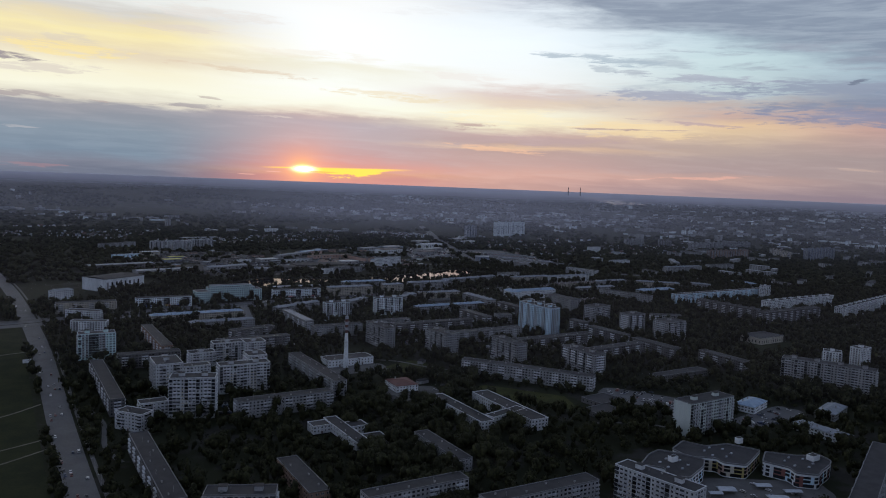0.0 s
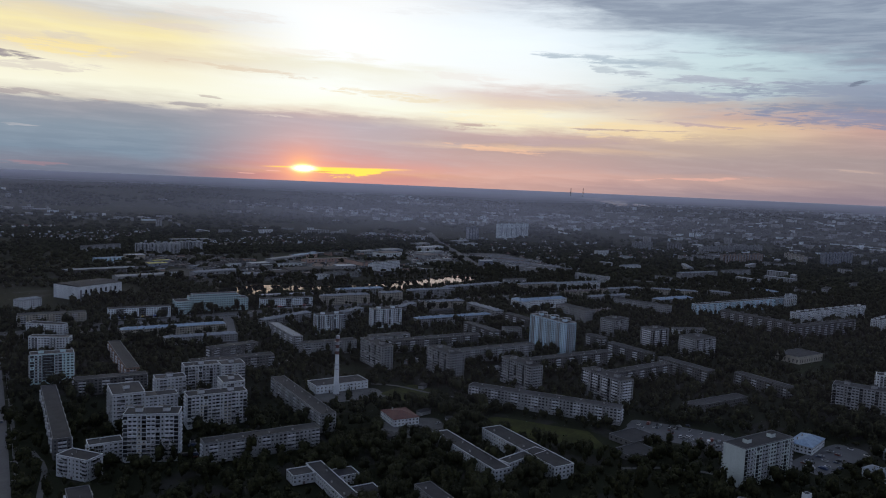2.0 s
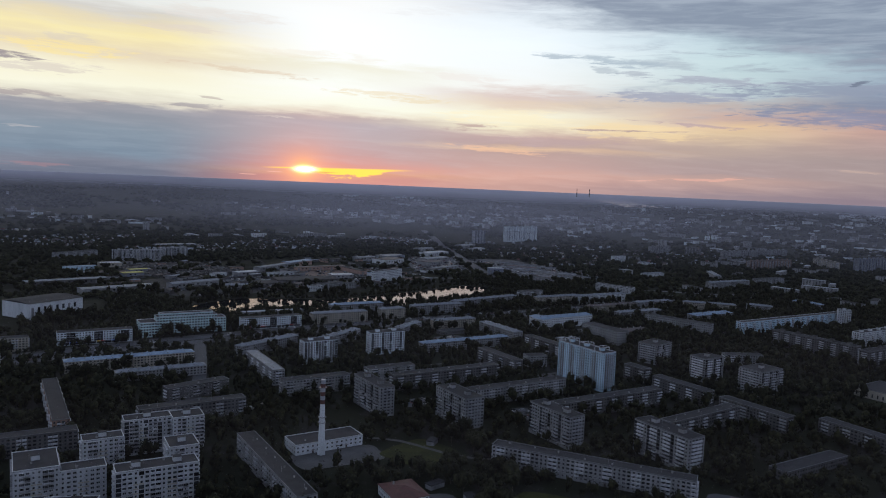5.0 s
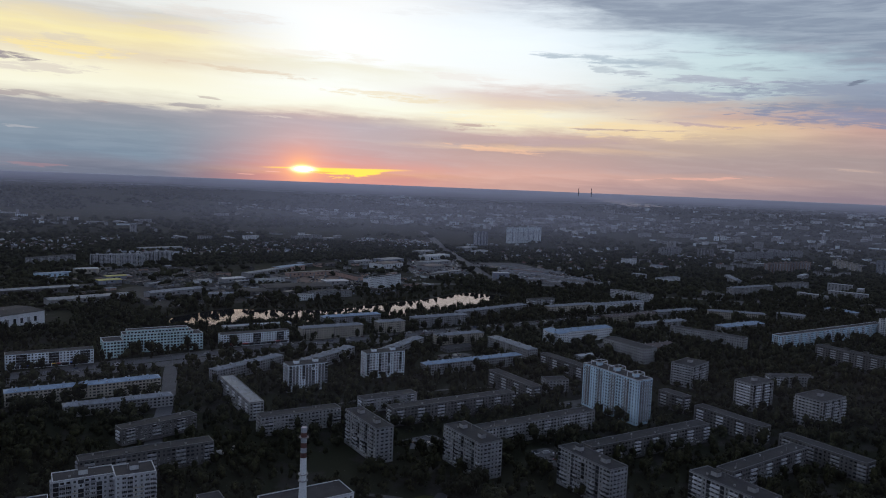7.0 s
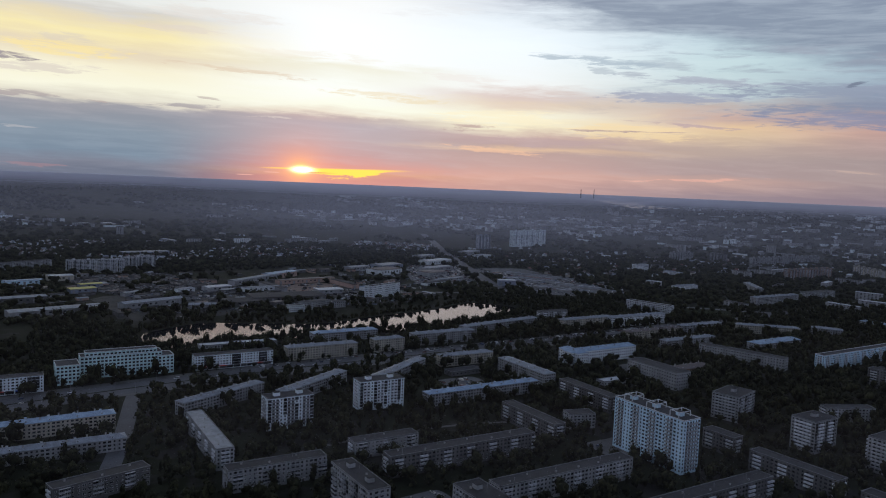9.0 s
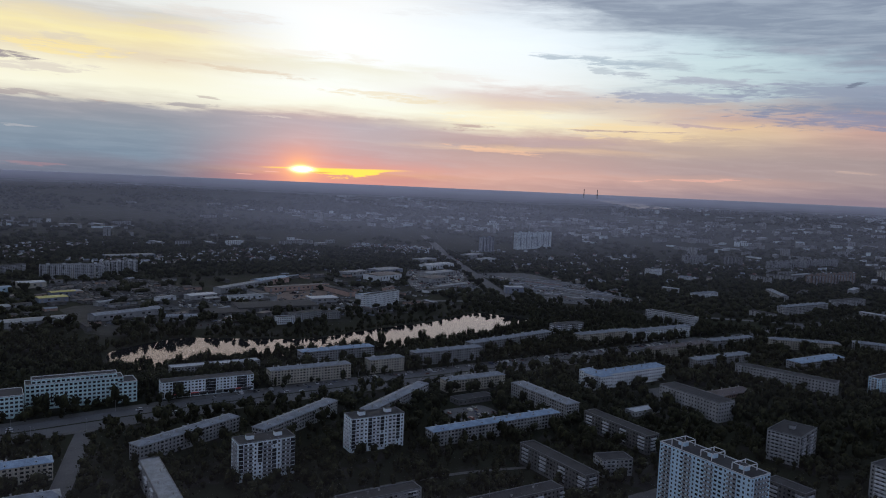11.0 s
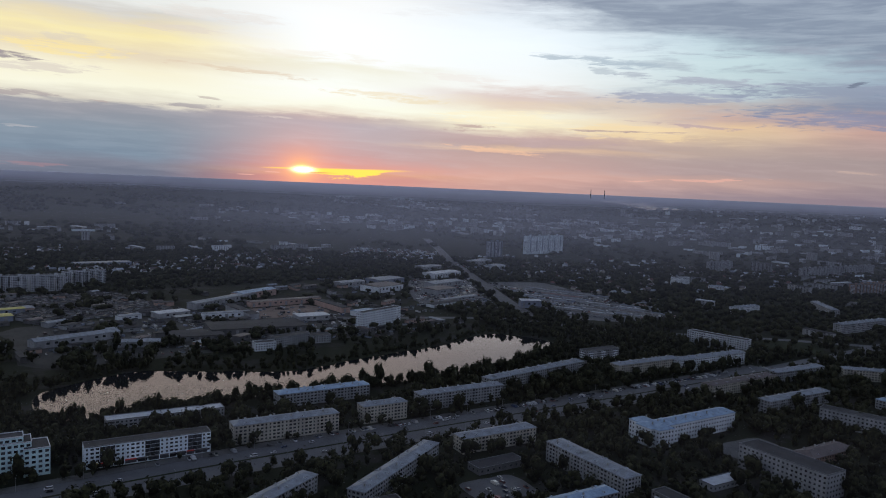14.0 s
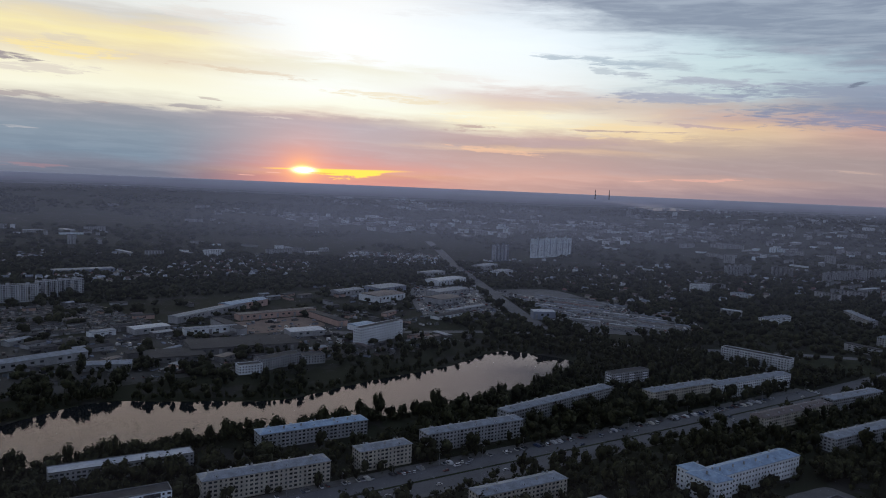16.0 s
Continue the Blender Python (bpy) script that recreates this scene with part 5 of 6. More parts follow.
shed(350, 1750, 14, 40, 22, 7, "greyblue", "roofyellow", 1.0)
shed(368, 1800, 14, 36, 16, 7, "greyblue", "roofyellow", 1.0)
shed(545, 2330, 10, 110, 30, 8, "greyblue", "roofmetal", 0.8)
for gx, gy, gyaw, ga in ((372, 640, 12, 12), (382, 612, 80, 9), (366, 588, -8, 14), (412, 712, 40, 10), (318, 598, 84, 12)):
    shed(gx, gy, gyaw, ga, 6, 3.2, "grey", "bitumen", 0.4, "garage", "small")
yard = random.Random(77)
placed = 0
while placed < 84:
    wx, wy = yard.uniform(230, 930), yard.uniform(1490, 1960)
    a, b = yard.uniform(9, 34), yard.uniform(6, 13)
    if free(np.array([(wx + i * a / 3, wy + j * b / 3) for i in (-1, 0, 1) for j in (-1, 0, 1)]), 4.0).all() and wy > 1490 + 0.06 * (wx - 230):
        shed(wx, wy, yard.choice((8, 12, 20, 98, 36)), a, b, yard.uniform(3, 6), yard.choice(("grey", "dark", "dark", "pinkish")), yard.choice(("roofmetal", "bitumen", "bitumen", "bitumen", "roofdark")), yard.uniform(0.4, 1.4), "workshop", "small")
        placed += 1
# trade sheds along the far road
shed(960, 1868, 20, 66, 46, 11, "white", "roofdark", 1.2)
shed(925, 1935, 20, 60, 24, 9, "grey", "roofmetal", 1.0)
shed(1010, 1955, 20, 70, 40, 10, "greyblue", "roofmetal", 1.0)
shed(1050, 1815, 20, 56, 38, 9, "grey", "roofdark", 1.0)
shed(1105, 1890, 20, 90, 30, 9, "grey", "roofmetal", 1.0)
shed(1180, 2020, 20, 90, 34, 10, "white", "roofwhite", 1.0)
shed(1210, 2130, 20, 60, 30, 10, "grey", "roofmetal", 1.0)
shed(1040, 1730, 18, 90, 12, 5, "grey", "roofmetal", 0.6)
shed(985, 1690, 18, 70, 16, 5, "white", "bitumen", 0.5)
shed(1118, 1632, -25, 34, 22, 12, "greyblue", "roofwhite", 0.6)
shed(1390, 2120, 30, 60, 30, 9, "white", "roofmetal", 1.0)
shed(1420, 2230, 30, 80, 34, 9, "grey", "roofmetal", 1.0)


# ---------------------------------------------------------------- trees
ICO = []


def ico(level):
    bm = bmesh.new()
    bmesh.ops.create_icosphere(bm, subdivisions=level, radius=1.0)
    v = np.array([p.co[:] for p in bm.verts])
    f = np.array([[p.index for p in q.verts] for q in bm.faces])
    bm.free()
    return v, f


def crown(rng, lumps, level, leaves, leaf, radius, height, low, core=1.0):
    """Vertices and triangles of a crown: uneven lumps, with leaf clumps standing out of them."""
    v0, f0 = ico(level)
    vs, fs, n = [], [], 0
    cents = []
    for k in range(lumps):
        a, q = rng.uniform(0, 6.283), rng.uniform(0.3, 0.72) if k else 0.0
        z = low + (height - low) * (0.25 + 0.5 * rng.random()) if k else low + (height - low) * 0.5
        c = np.array((radius * q * math.cos(a), radius * q * math.sin(a), z))
        s = np.array((radius * rng.uniform(0.45, 0.65), radius * rng.uniform(0.45, 0.65), (height - low) * rng.uniform(0.26, 0.38)))
        if k == 0:
            s = np.array((radius * 0.62, radius * 0.62, (height - low) * 0.48))
        w = np.array([1 + 0.62 * noise.noise(Vector(p) * 2.1 + Vector((k * 3.1, a, 0))) for p in v0])[:, None]
        vs.append(v0 * w * s * core + c)
        fs.append(f0 + n)
        n += len(v0)
        cents.append((c, s))
    for k in range(leaves):
        c, s = cents[rng.randrange(lumps)]
        d = Vector((rng.gauss(0, 1), rng.gauss(0, 1), rng.gauss(0.25, 1))).normalized()
        p = c + np.array(d) * s * rng.uniform(0.9 * core, 1.28)
        q = Vector((rng.gauss(0, 1), rng.gauss(0, 1), rng.gauss(0, 1))).normalized()
        e = d.cross(q).normalized()
        g = (d * 0.5 + e.cross(d)).normalized()
        e, g = np.array(e) * leaf * rng.uniform(0.6, 1.3), np.array(g) * leaf * rng.uniform(0.6, 1.3)
        vs.append(np.array((p - e * 0.6, p + g * 0.5 - e * 0.2, p + e * 0.7, p - g * 0.6)))
        fs.append(np.array(((0, 1, 2), (0, 2, 3))) + n)
        n += 4
    return np.vstack(vs), np.vstack(fs)


def raw_mesh(name, v, f, mat):
    me = bpy.data.meshes.new(name)
    me.vertices.add(len(v))
    me.vertices.foreach_set("co", np.ascontiguousarray(v, dtype=np.float32).ravel())
    me.loops.add(len(f) * 3)
    me.loops.foreach_set("vertex_index", np.ascontiguousarray(f, dtype=np.int32).ravel())
    me.polygons.add(len(f))
    me.polygons.foreach_set("loop_start", np.arange(0, len(f) * 3, 3, dtype=np.int32))
    me.update(calc_edges=True)
    me.materials.append(mat)
    return me


def many(name, label, spots, templates, mat, category):
    """One joined mesh of many copies of a few templates: spots are x, y, z, size, turn."""
    vs, fs, n = [], [], 0
    spots = np.array(spots)
    pick = np.random.RandomState(5).randint(0, len(templates), len(spots))
    for k, (tv, tf) in enumerate(templates):
        s = spots[pick == k]
        if not len(s):
            continue
        c, q = np.cos(s[:, 4])[:, None], np.sin(s[:, 4])[:, None]
        z = s[:, 3][:, None]
        px = (tv[None, :, 0] * c - tv[None, :, 1] * q) * z + s[:, 0][:, None]
        py = (tv[None, :, 0] * q + tv[None, :, 1] * c) * z + s[:, 1][:, None]
        pz = tv[None, :, 2] * z * (0.85 + 0.3 * ((s[:, 4] * 7.3) % 1.0))[:, None] + s[:, 2][:, None]
        vs.append(np.stack((px, py, pz), -1).reshape(-1, 3))
        fs.append((tf[None] + (np.arange(len(s)) * len(tv))[:, None, None]).reshape(-1, 3) + n)
        n += len(s) * len(tv)
    ob = new(name, raw_mesh(name, np.vstack(vs), np.vstack(fs), mat))
    return tagged(ob, label, category, kind="stuff")


def seen(pts, margin=60.0):
    f = pts[:, 0] * AX + pts[:, 1] * AY
    s = pts[:, 0] * AY - pts[:, 1] * AX
    return (f > 260) & (np.abs(s) < 0.62 * f + margin)


R = np.random.RandomState(11)


def scatter(x0, x1, y0, y1, n):
    p = np.stack((R.uniform(x0, x1, n), R.uniform(y0, y1, n)), -1)
    return p[seen(p)]


def cover(p, scale, offset):
    return np.array([noise.noise((x * scale, y * scale, offset)) for x, y in p])


def thin(p, gap):
    """Keep points at least about a gap apart."""
    out, used = [], {}
    for x, y in p:
        i, j = int(x // gap), int(y // gap)
        if all((x - a) ** 2 + (y - b) ** 2 > gap * gap for di in (-1, 0, 1) for dj in (-1, 0, 1) for a, b in used.get((i + di, j + dj), ())):
            used.setdefault((i, j), []).append((x, y))
            out.append((x, y))
    return np.array(out)


def clear_river(p):
    """Nothing stands before the far strip of river."""
    return ~((np.abs(p[:, 0] - 4140) < 260) & (np.abs(p[:, 1] - 4330) < 420))


def plant():
    rng = random.Random(3)
    # the residential quarter, up to the avenue
    p = scatter(-250, 1600, 150, 1250, 46000)
    p = p[free(p, 3.6)]
    p = p[cover(p, 0.012, 2.0) > -0.62]
    p = thin(p, 7.4)
    # strips along the pond and in the works
    q = scatter(150, 1250, 1205, 1560, 9000)
    q = q[free(q, 1.5)]
    q = q[np.array([min(abs(y - w.y) - w.z / 2 for w in POND_LINE if abs(w.x - x) < 12) > 12 if any(abs(w.x - x) < 12 for w in POND_LINE) else True for x, y in q])]
    works = (q[:, 1] > 1475) & (q[:, 0] < 1000)
    q = q[~works | (R.uniform(0, 1, len(q)) < 0.2)]
    reeds = (q[:, 1] > 1395 + 0.06 * (q[:, 0] - 400)) & (q[:, 1] < 1490) & (q[:, 0] < 900) & (q[:, 0] > 440)
    q = q[~reeds | (R.uniform(0, 1, len(q)) < 0.22)]
    q = q[(cover(q, 0.014, 7.0) > -0.25) | (np.abs(q[:, 1] - 1320) < 25)]
    q = thin(q, 7.0)
    # bushes and trees along both shores
    shore = []
    for w in POND_LINE:
        for side in (-1, 1):
            for k in range(2 if side > 0 else 4):
                shore.append((w.x + rng.uniform(-5, 5), w.y + side * (w.z / 2 + rng.uniform(4.0, 11 if side > 0 else 17)), rng.uniform(0.3, 0.9) * (1.0 if w.x > 480 else 1.5) if side > 0 else rng.choice((0.6, 0.9, 1.1, 1.35)) * rng.uniform(0.8, 1.15)))
    for k in range(46):                        # round the pond's western end
        shore.append((rng.uniform(346, 374), rng.uniform(1286, 1412), rng.uniform(0.6, 1.3)))
    for x, y in ((454, 1289), (545, 1298), (579, 1311), (610, 1306), (662, 1307), (724, 1290)):   # tall clumps on the near shore
        shore += [(x + rng.gauss(0, 9), y + rng.gauss(0, 4), rng.uniform(1.1, 1.65)) for k in range(6)]
    for x, y in ((578, 1377), (641, 1377), (700, 1394), (780, 1404), (834, 1424), (919, 1449)):   # and on the far one
        shore += [(x + rng.gauss(0, 8), y + rng.gauss(0, 4), rng.uniform(1.2, 1.8)) for k in range(5)]
    shore = np.array(shore)
    shore = shore[free(shore[:, :2], 2.5)]
    quarter = np.vstack((p, q))
    order = np.argsort(np.abs(quarter[:, 0] * AY - quarter[:, 1] * AX) + 0.35 * np.abs(quarter[:, 0] * AX + quarter[:, 1] * AY - 620))
    single, rest = quarter[order[:230]], quarter[order[230:]]
    kinds = []
    for k in range(6):
        cr = crown(rng, 9, 1, 560, 0.62, rng.uniform(3.8, 5.2), rng.uniform(9, 13.5), rng.uniform(1.2, 2.0), 0.76)
        root = thing("tree", "broad-leaved tree with a dense dark green crown", "tree", pose(0, 0, 0), "street and yard trees")
        part("crown", raw_mesh("crown", *cr, M["leaf"]), root)
        tr = Shape(M["bark"])
        tr.tube([(0, 0.32), (1.5, 0.24), (4.5, 0.16), (7.0, 0.06)], 7)
        for j in range(4):
            n0 = len(tr.v)
            tr.tube([(0, 0.11), (2.6, 0.03)], 5)
            m = pose(0, 0, 2.4 + 0.5 * j, 38, 0, 90 * j + 20 * k)
            tr.v[n0:] = [tuple(m @ Vector(c)) for c in tr.v[n0:]]
        part("trunk", tr, root)
        kinds.append(root)
    for i, (x, y) in enumerate(single):
        m = pose(x, y, rise(x, y) - 0.2, 0, 0, rng.uniform(0, 360)) @ Matrix.Scale(rng.uniform(0.75, 1.45), 4)
        if i < 6:
            kinds[i].matrix_world = m
        else:
            o = copy_thing(kinds[i % 6], m)
            o.matrix_world = m
    spots = [(x, y, rise(x, y) - 0.2, 0.55 + 0.95 * rng.random() ** 1.4, rng.uniform(0, 6.28)) for x, y in rest]
    mids = [crown(rng, 4, 0, 46, 1.5, *((rng.uniform(4.6, 6.4), rng.uniform(8.5, 12.0)) if k % 5 else (rng.uniform(3.0, 3.8), rng.uniform(11.5, 14.0))), 0.3, 0.76) for k in range(15)]
    ragged = [crown(rng, 7, 1, 170, 0.85, *((rng.uniform(3.2, 4.6), rng.uniform(8.5, 12.0)) if k % 5 else (rng.uniform(2.8, 3.4), rng.uniform(11.0, 13.0))), 0.3, 0.76) for k in range(10)]
    many("woodland", "ragged trees and bushes along the pond's shores", [(x, y, 0.0, s, rng.uniform(0, 6.28)) for x, y, s in shore], ragged, M["leaf_far"], "trees")
    full = [crown(rng, 4, 1, 96, 1.05, *((rng.uniform(4.2, 6.0), rng.uniform(8.5, 12.0)) if k % 4 else (rng.uniform(2.8, 3.6), rng.uniform(11.5, 14.5))), 0.3, 0.74) for k in range(12)]
    close = lambda q: min((q[0] - 0.512 * k) ** 2 + (q[1] - 0.855 * k) ** 2 for k in range(200, 900, 50)) < 330 ** 2
    many("woodland", "dense dark green trees between the houses", [q for q in spots if close(q)], full, M["leaf_far"], "trees")
    many("woodland", "dense dark green trees between the houses", [q for q in spots if not close(q)], mids, M["leaf_far"], "trees")
    # further districts
    p = scatter(-900, 2700, 500, 2800, 46000)
    p = p[free(p, 2.0)]
    f = p[:, 0] * AX + p[:, 1] * AY
    p = p[(f < 2750) & (f > 1000) & ~((p[:, 0] < 1600) & (p[:, 1] < 1250)) & ~((p[:, 0] < 1250) & (p[:, 1] < 1480))]
    p = p[cover(p, 0.006, 5.0) > -0.55]
    in_works = (p[:, 0] > 330) & (p[:, 0] < 960) & (p[:, 1] > 1480) & (p[:, 1] < 1930 + 0.2 * (p[:, 0] - 400))
    p = p[~in_works | (cover(p, 0.02, 41.0) > 0.22)]
    p = thin(p, 9.8)
    low = [crown(rng, 3, 0, 14, 2.0, rng.uniform(5.4, 8.2), rng.uniform(7, 10.5), -0.6) for k in range(8)]
    many("woodland", "distant green trees among small houses", [(x, y, 0.0, rng.uniform(0.6, 1.3), rng.uniform(0, 6.28)) for x, y in p], low, M["leaf_far"], "trees")
    p = scatter(-3300, 6500, 1000, 6800, 27000)
    f = np.hypot(p[:, 0], p[:, 1])
    p = p[(f > 2650) & (f < 6500) & (cover(p, 0.0022, 15.0) > -0.14)]
    p = p[clear_river(p)]
    tiny = [crown(rng, 2, 0, 8, 2.6, rng.uniform(7, 11), rng.uniform(7, 10), -1.0) for k in range(5)]
    many("woodland", "far woods fading towards the horizon", [(x, y, rise(x, y), rng.uniform(0.7, 1.7), rng.uniform(0, 6.28)) for x, y in p], tiny, M["leaf_far"], "trees")


def far_town():
    """Small gabled houses and far blocks, too many to count."""
    rng = random.Random(8)
    p = scatter(-900, 2700, 1650, 2900, 15000)
    p = p[free(p, 4.0)]
    f = p[:, 0] * AX + p[:, 1] * AY
    s = p[:, 0] * AY - p[:, 1] * AX
    keep = (f > 2150 + 0.75 * np.clip(s + 640, 0, 500)) & (f < 2900) & (cover(p, 0.003, 25.0) > -0.1) & ~((s < -300) & (f > 2600)) & ((s < -60) | (R.uniform(0, 1, len(p)) < 0.10)) | (s > 120) & (f > 1850) & (f < 2700) & (R.uniform(0, 1, len(p)) < 0.13)
    p = thin(p[keep], 17.0)
    sh = Shape(M["white"], M["roofwhite"], M["roofdark"], M["roofred"], M["yellow"], M["dark"], M["roofmetal"])
    for x, y in p:
        a, b, h = rng.uniform(4, 6.5), rng.uniform(3.5, 5), rng.uniform(3, 6)
        m = pose(x, y, rise(x, y), 0, 0, rng.choice((20, 110)) + rng.uniform(-8, 8))
        n0 = len(sh.v)
        sh.box(-a, -b, -1, a, b, h, rng.choice((0, 4, 5, 5, 5)), False, False)
        r = rng.choice((1, 6, 6, 2, 2, 2, 2, 3))
        sh.face([(-a - 0.4, -b - 0.4, h - 0.2), (a + 0.4, -b - 0.4, h - 0.2), (a + 0.4, 0, h + b * 0.75), (-a - 0.4, 0, h + b * 0.75)], r)
        sh.face([(a + 0.4, b + 0.4, h - 0.2), (-a - 0.4, b + 0.4, h - 0.2), (-a - 0.4, 0, h + b * 0.75), (a + 0.4, 0, h + b * 0.75)], r)
        sh.face([(a, -b, h), (a, b, h), (a, 0, h + b * 0.72)], 0)
        sh.face([(-a, b, h), (-a, -b, h), (-a, 0, h + b * 0.72)], 0)
        sh.v[n0:] = [tuple(m @ Vector(q)) for q in sh.v[n0:]]
    solid("village_houses", sh, "many small gabled houses among gardens", "houses", kind="stuff")
    sh = Shape(M["grey"], M["coolwhite"], M["bitumen"], M["roofwhite"], M["glass_far"], M["white"])
    p = scatter(-3200, 6300, 900, 6500, 15000)
    r = np.hypot(p[:, 0], p[:, 1])
    f = p[:, 0] * AX + p[:, 1] * AY
    s = p[:, 0] * AY - p[:, 1] * AX
    keep = (r < 6300) & (((r > 2700) & (cover(np.stack((f * 0.0011, s * 0.0006), -1), 1.0, 35.0) + 0.5 * cover(p, 0.004, 3.0) - 0.2 * np.clip((-500 - s) / 900, 0, 1) > 0.17) & clear_river(p)) | ((s > 420) & (f > 1500) & (r > 1700) & (R.uniform(0, 1, len(p)) < np.where(s > 640 + 0.1 * (f - 1500), 0.2, 0.035))))
    p = p[keep]
    p = p[free(p, 25.0)]
    p = thin(p, 44.0)
    for x, y in p:
        big = rng.random() * (0.57 if math.hypot(x, y) < 2700 else 1.0)
        a, b, h = (rng.uniform(14, 38), 5.5, rng.choice((9, 12, 12, 15))) if big < 0.58 else ((rng.uniform(8, 16), 7, rng.choice((18, 25))) if big < 0.66 else (rng.uniform(12, 36), rng.uniform(6, 14), rng.uniform(3, 7)))
        wall, fl = (0 if math.hypot(x, y) < 2700 else rng.choice((0, 0, 0, 0, 1, 5))), int(h // 2.9)
        m = pose(x, y, rise(x, y), 0, 0, rng.choice((0, 90, 20, 110)) + rng.uniform(-4, 4))
        n0 = len(sh.v)
        sh.box(-a, -b, -4, a, b, h, wall, False, False)
        sh.box(-a - 0.2, -b - 0.2, h, a + 0.2, b + 0.2, h + 0.6, 2 if rng.random() < 0.7 else 3, False)
        if big < 0.66:
            for k in range(fl):
                zz = 1.2 + k * 2.85
                for sy in (-1, 1):
                    for j in range(int(a // 3.4)):
                        u = -a + 2 + j * 6.8
                        yy = sy * (b + 0.05)
                        q = [(u, yy, zz), (u + 3.2, yy, zz), (u + 3.2, yy, zz + 1.3), (u, yy, zz + 1.3)]
                        sh.face(q if sy < 0 else q[::-1], 4)
        sh.v[n0:] = [tuple(m @ Vector(q)) for q in sh.v[n0:]]
    solid("far_blocks", sh, "many far pale blocks of the city", "buildings", kind="stuff")


far_town()
plant()


# ---------------------------------------------------------------- cars, lamps, small things
def car(paint, van=False):
    root = thing("car", "%s" % ("white van with dark windows on the street" if van else "small car with painted body and dark windows"), "car", pose(0, 0, 0), "cars on the streets")
    b = Shape(M[paint])
    hl, hw = (2.6, 1.0) if van else (2.2, 0.87)
    prof = ((-hl, 0.45), (-hl, 0.85), (-hl + 0.1, 0.95), (hl - 1.0, 0.92), (hl - 0.1, 0.78), (hl, 0.5), (hl, 0.35), (-hl, 0.35)) if not van else ((-hl, 0.45), (-hl, 1.3), (hl - 0.9, 1.3), (hl - 0.2, 1.0), (hl, 0.6), (hl, 0.4), (-hl, 0.4))
    b.face([(x, -hw, z) for x, z in reversed(prof)])
    b.face([(x, hw, z) for x, z in prof])
    for (x0, z0), (x1, z1) in zip(prof, prof[1:] + prof[:1]):
        b.face([(x0, -hw, z0), (x0, hw, z0), (x1, hw, z1), (x1, -hw, z1)])
    top = 2.1 if van else 1.45
    zz = 1.3 if van else 0.93
    e0, e1 = (-hl, hl - 0.9) if van else (-hl + 0.15, hl - 1.05)
    f0, f1 = (-hl + 0.05, hl - 1.5) if van else (-hl + 0.6, hl - 1.75)
    b.box(f0, -hw * 0.8, top - 0.04, f1, hw * 0.8, top)
    part("body", b, root)
    g = Shape(M["glass"])
    lo = [(e0, -hw * 0.95, zz), (e1, -hw * 0.95, zz), (e1, hw * 0.95, zz), (e0, hw * 0.95, zz)]
    hi = [(f0, -hw * 0.8, top - 0.04), (f1, -hw * 0.8, top - 0.04), (f1, hw * 0.8, top - 0.04), (f0, hw * 0.8, top - 0.04)]
    for i in range(4):
        g.face([lo[i], lo[(i + 1) % 4], hi[(i + 1) % 4], hi[i]])
    part("cabin_glass", g, root)
    for x in (-hl * 0.62, hl * 0.62):
        for y in (-hw, hw):
            w = Shape(M["tyre"])
            w.tube([(-0.1, 0.32), (0.1, 0.32)], 10)
            part("wheel", w, root, m=pose(x, y * 0.93, 0.32, 90))
    return root


def along(line, s):
    """The place s metres along a smoothed line, and its turn in degrees."""
    q = smooth_line([(*p[:2], 0) for p in line])
    for a, b in zip(q, q[1:]):
        d = (b - a).length
        if s <= d:
            p = a + (b - a) * (s / d)
            return p, math.degrees(math.atan2(b.y - a.y, b.x - a.x))
        s -= d
    return q[-1], 0.0


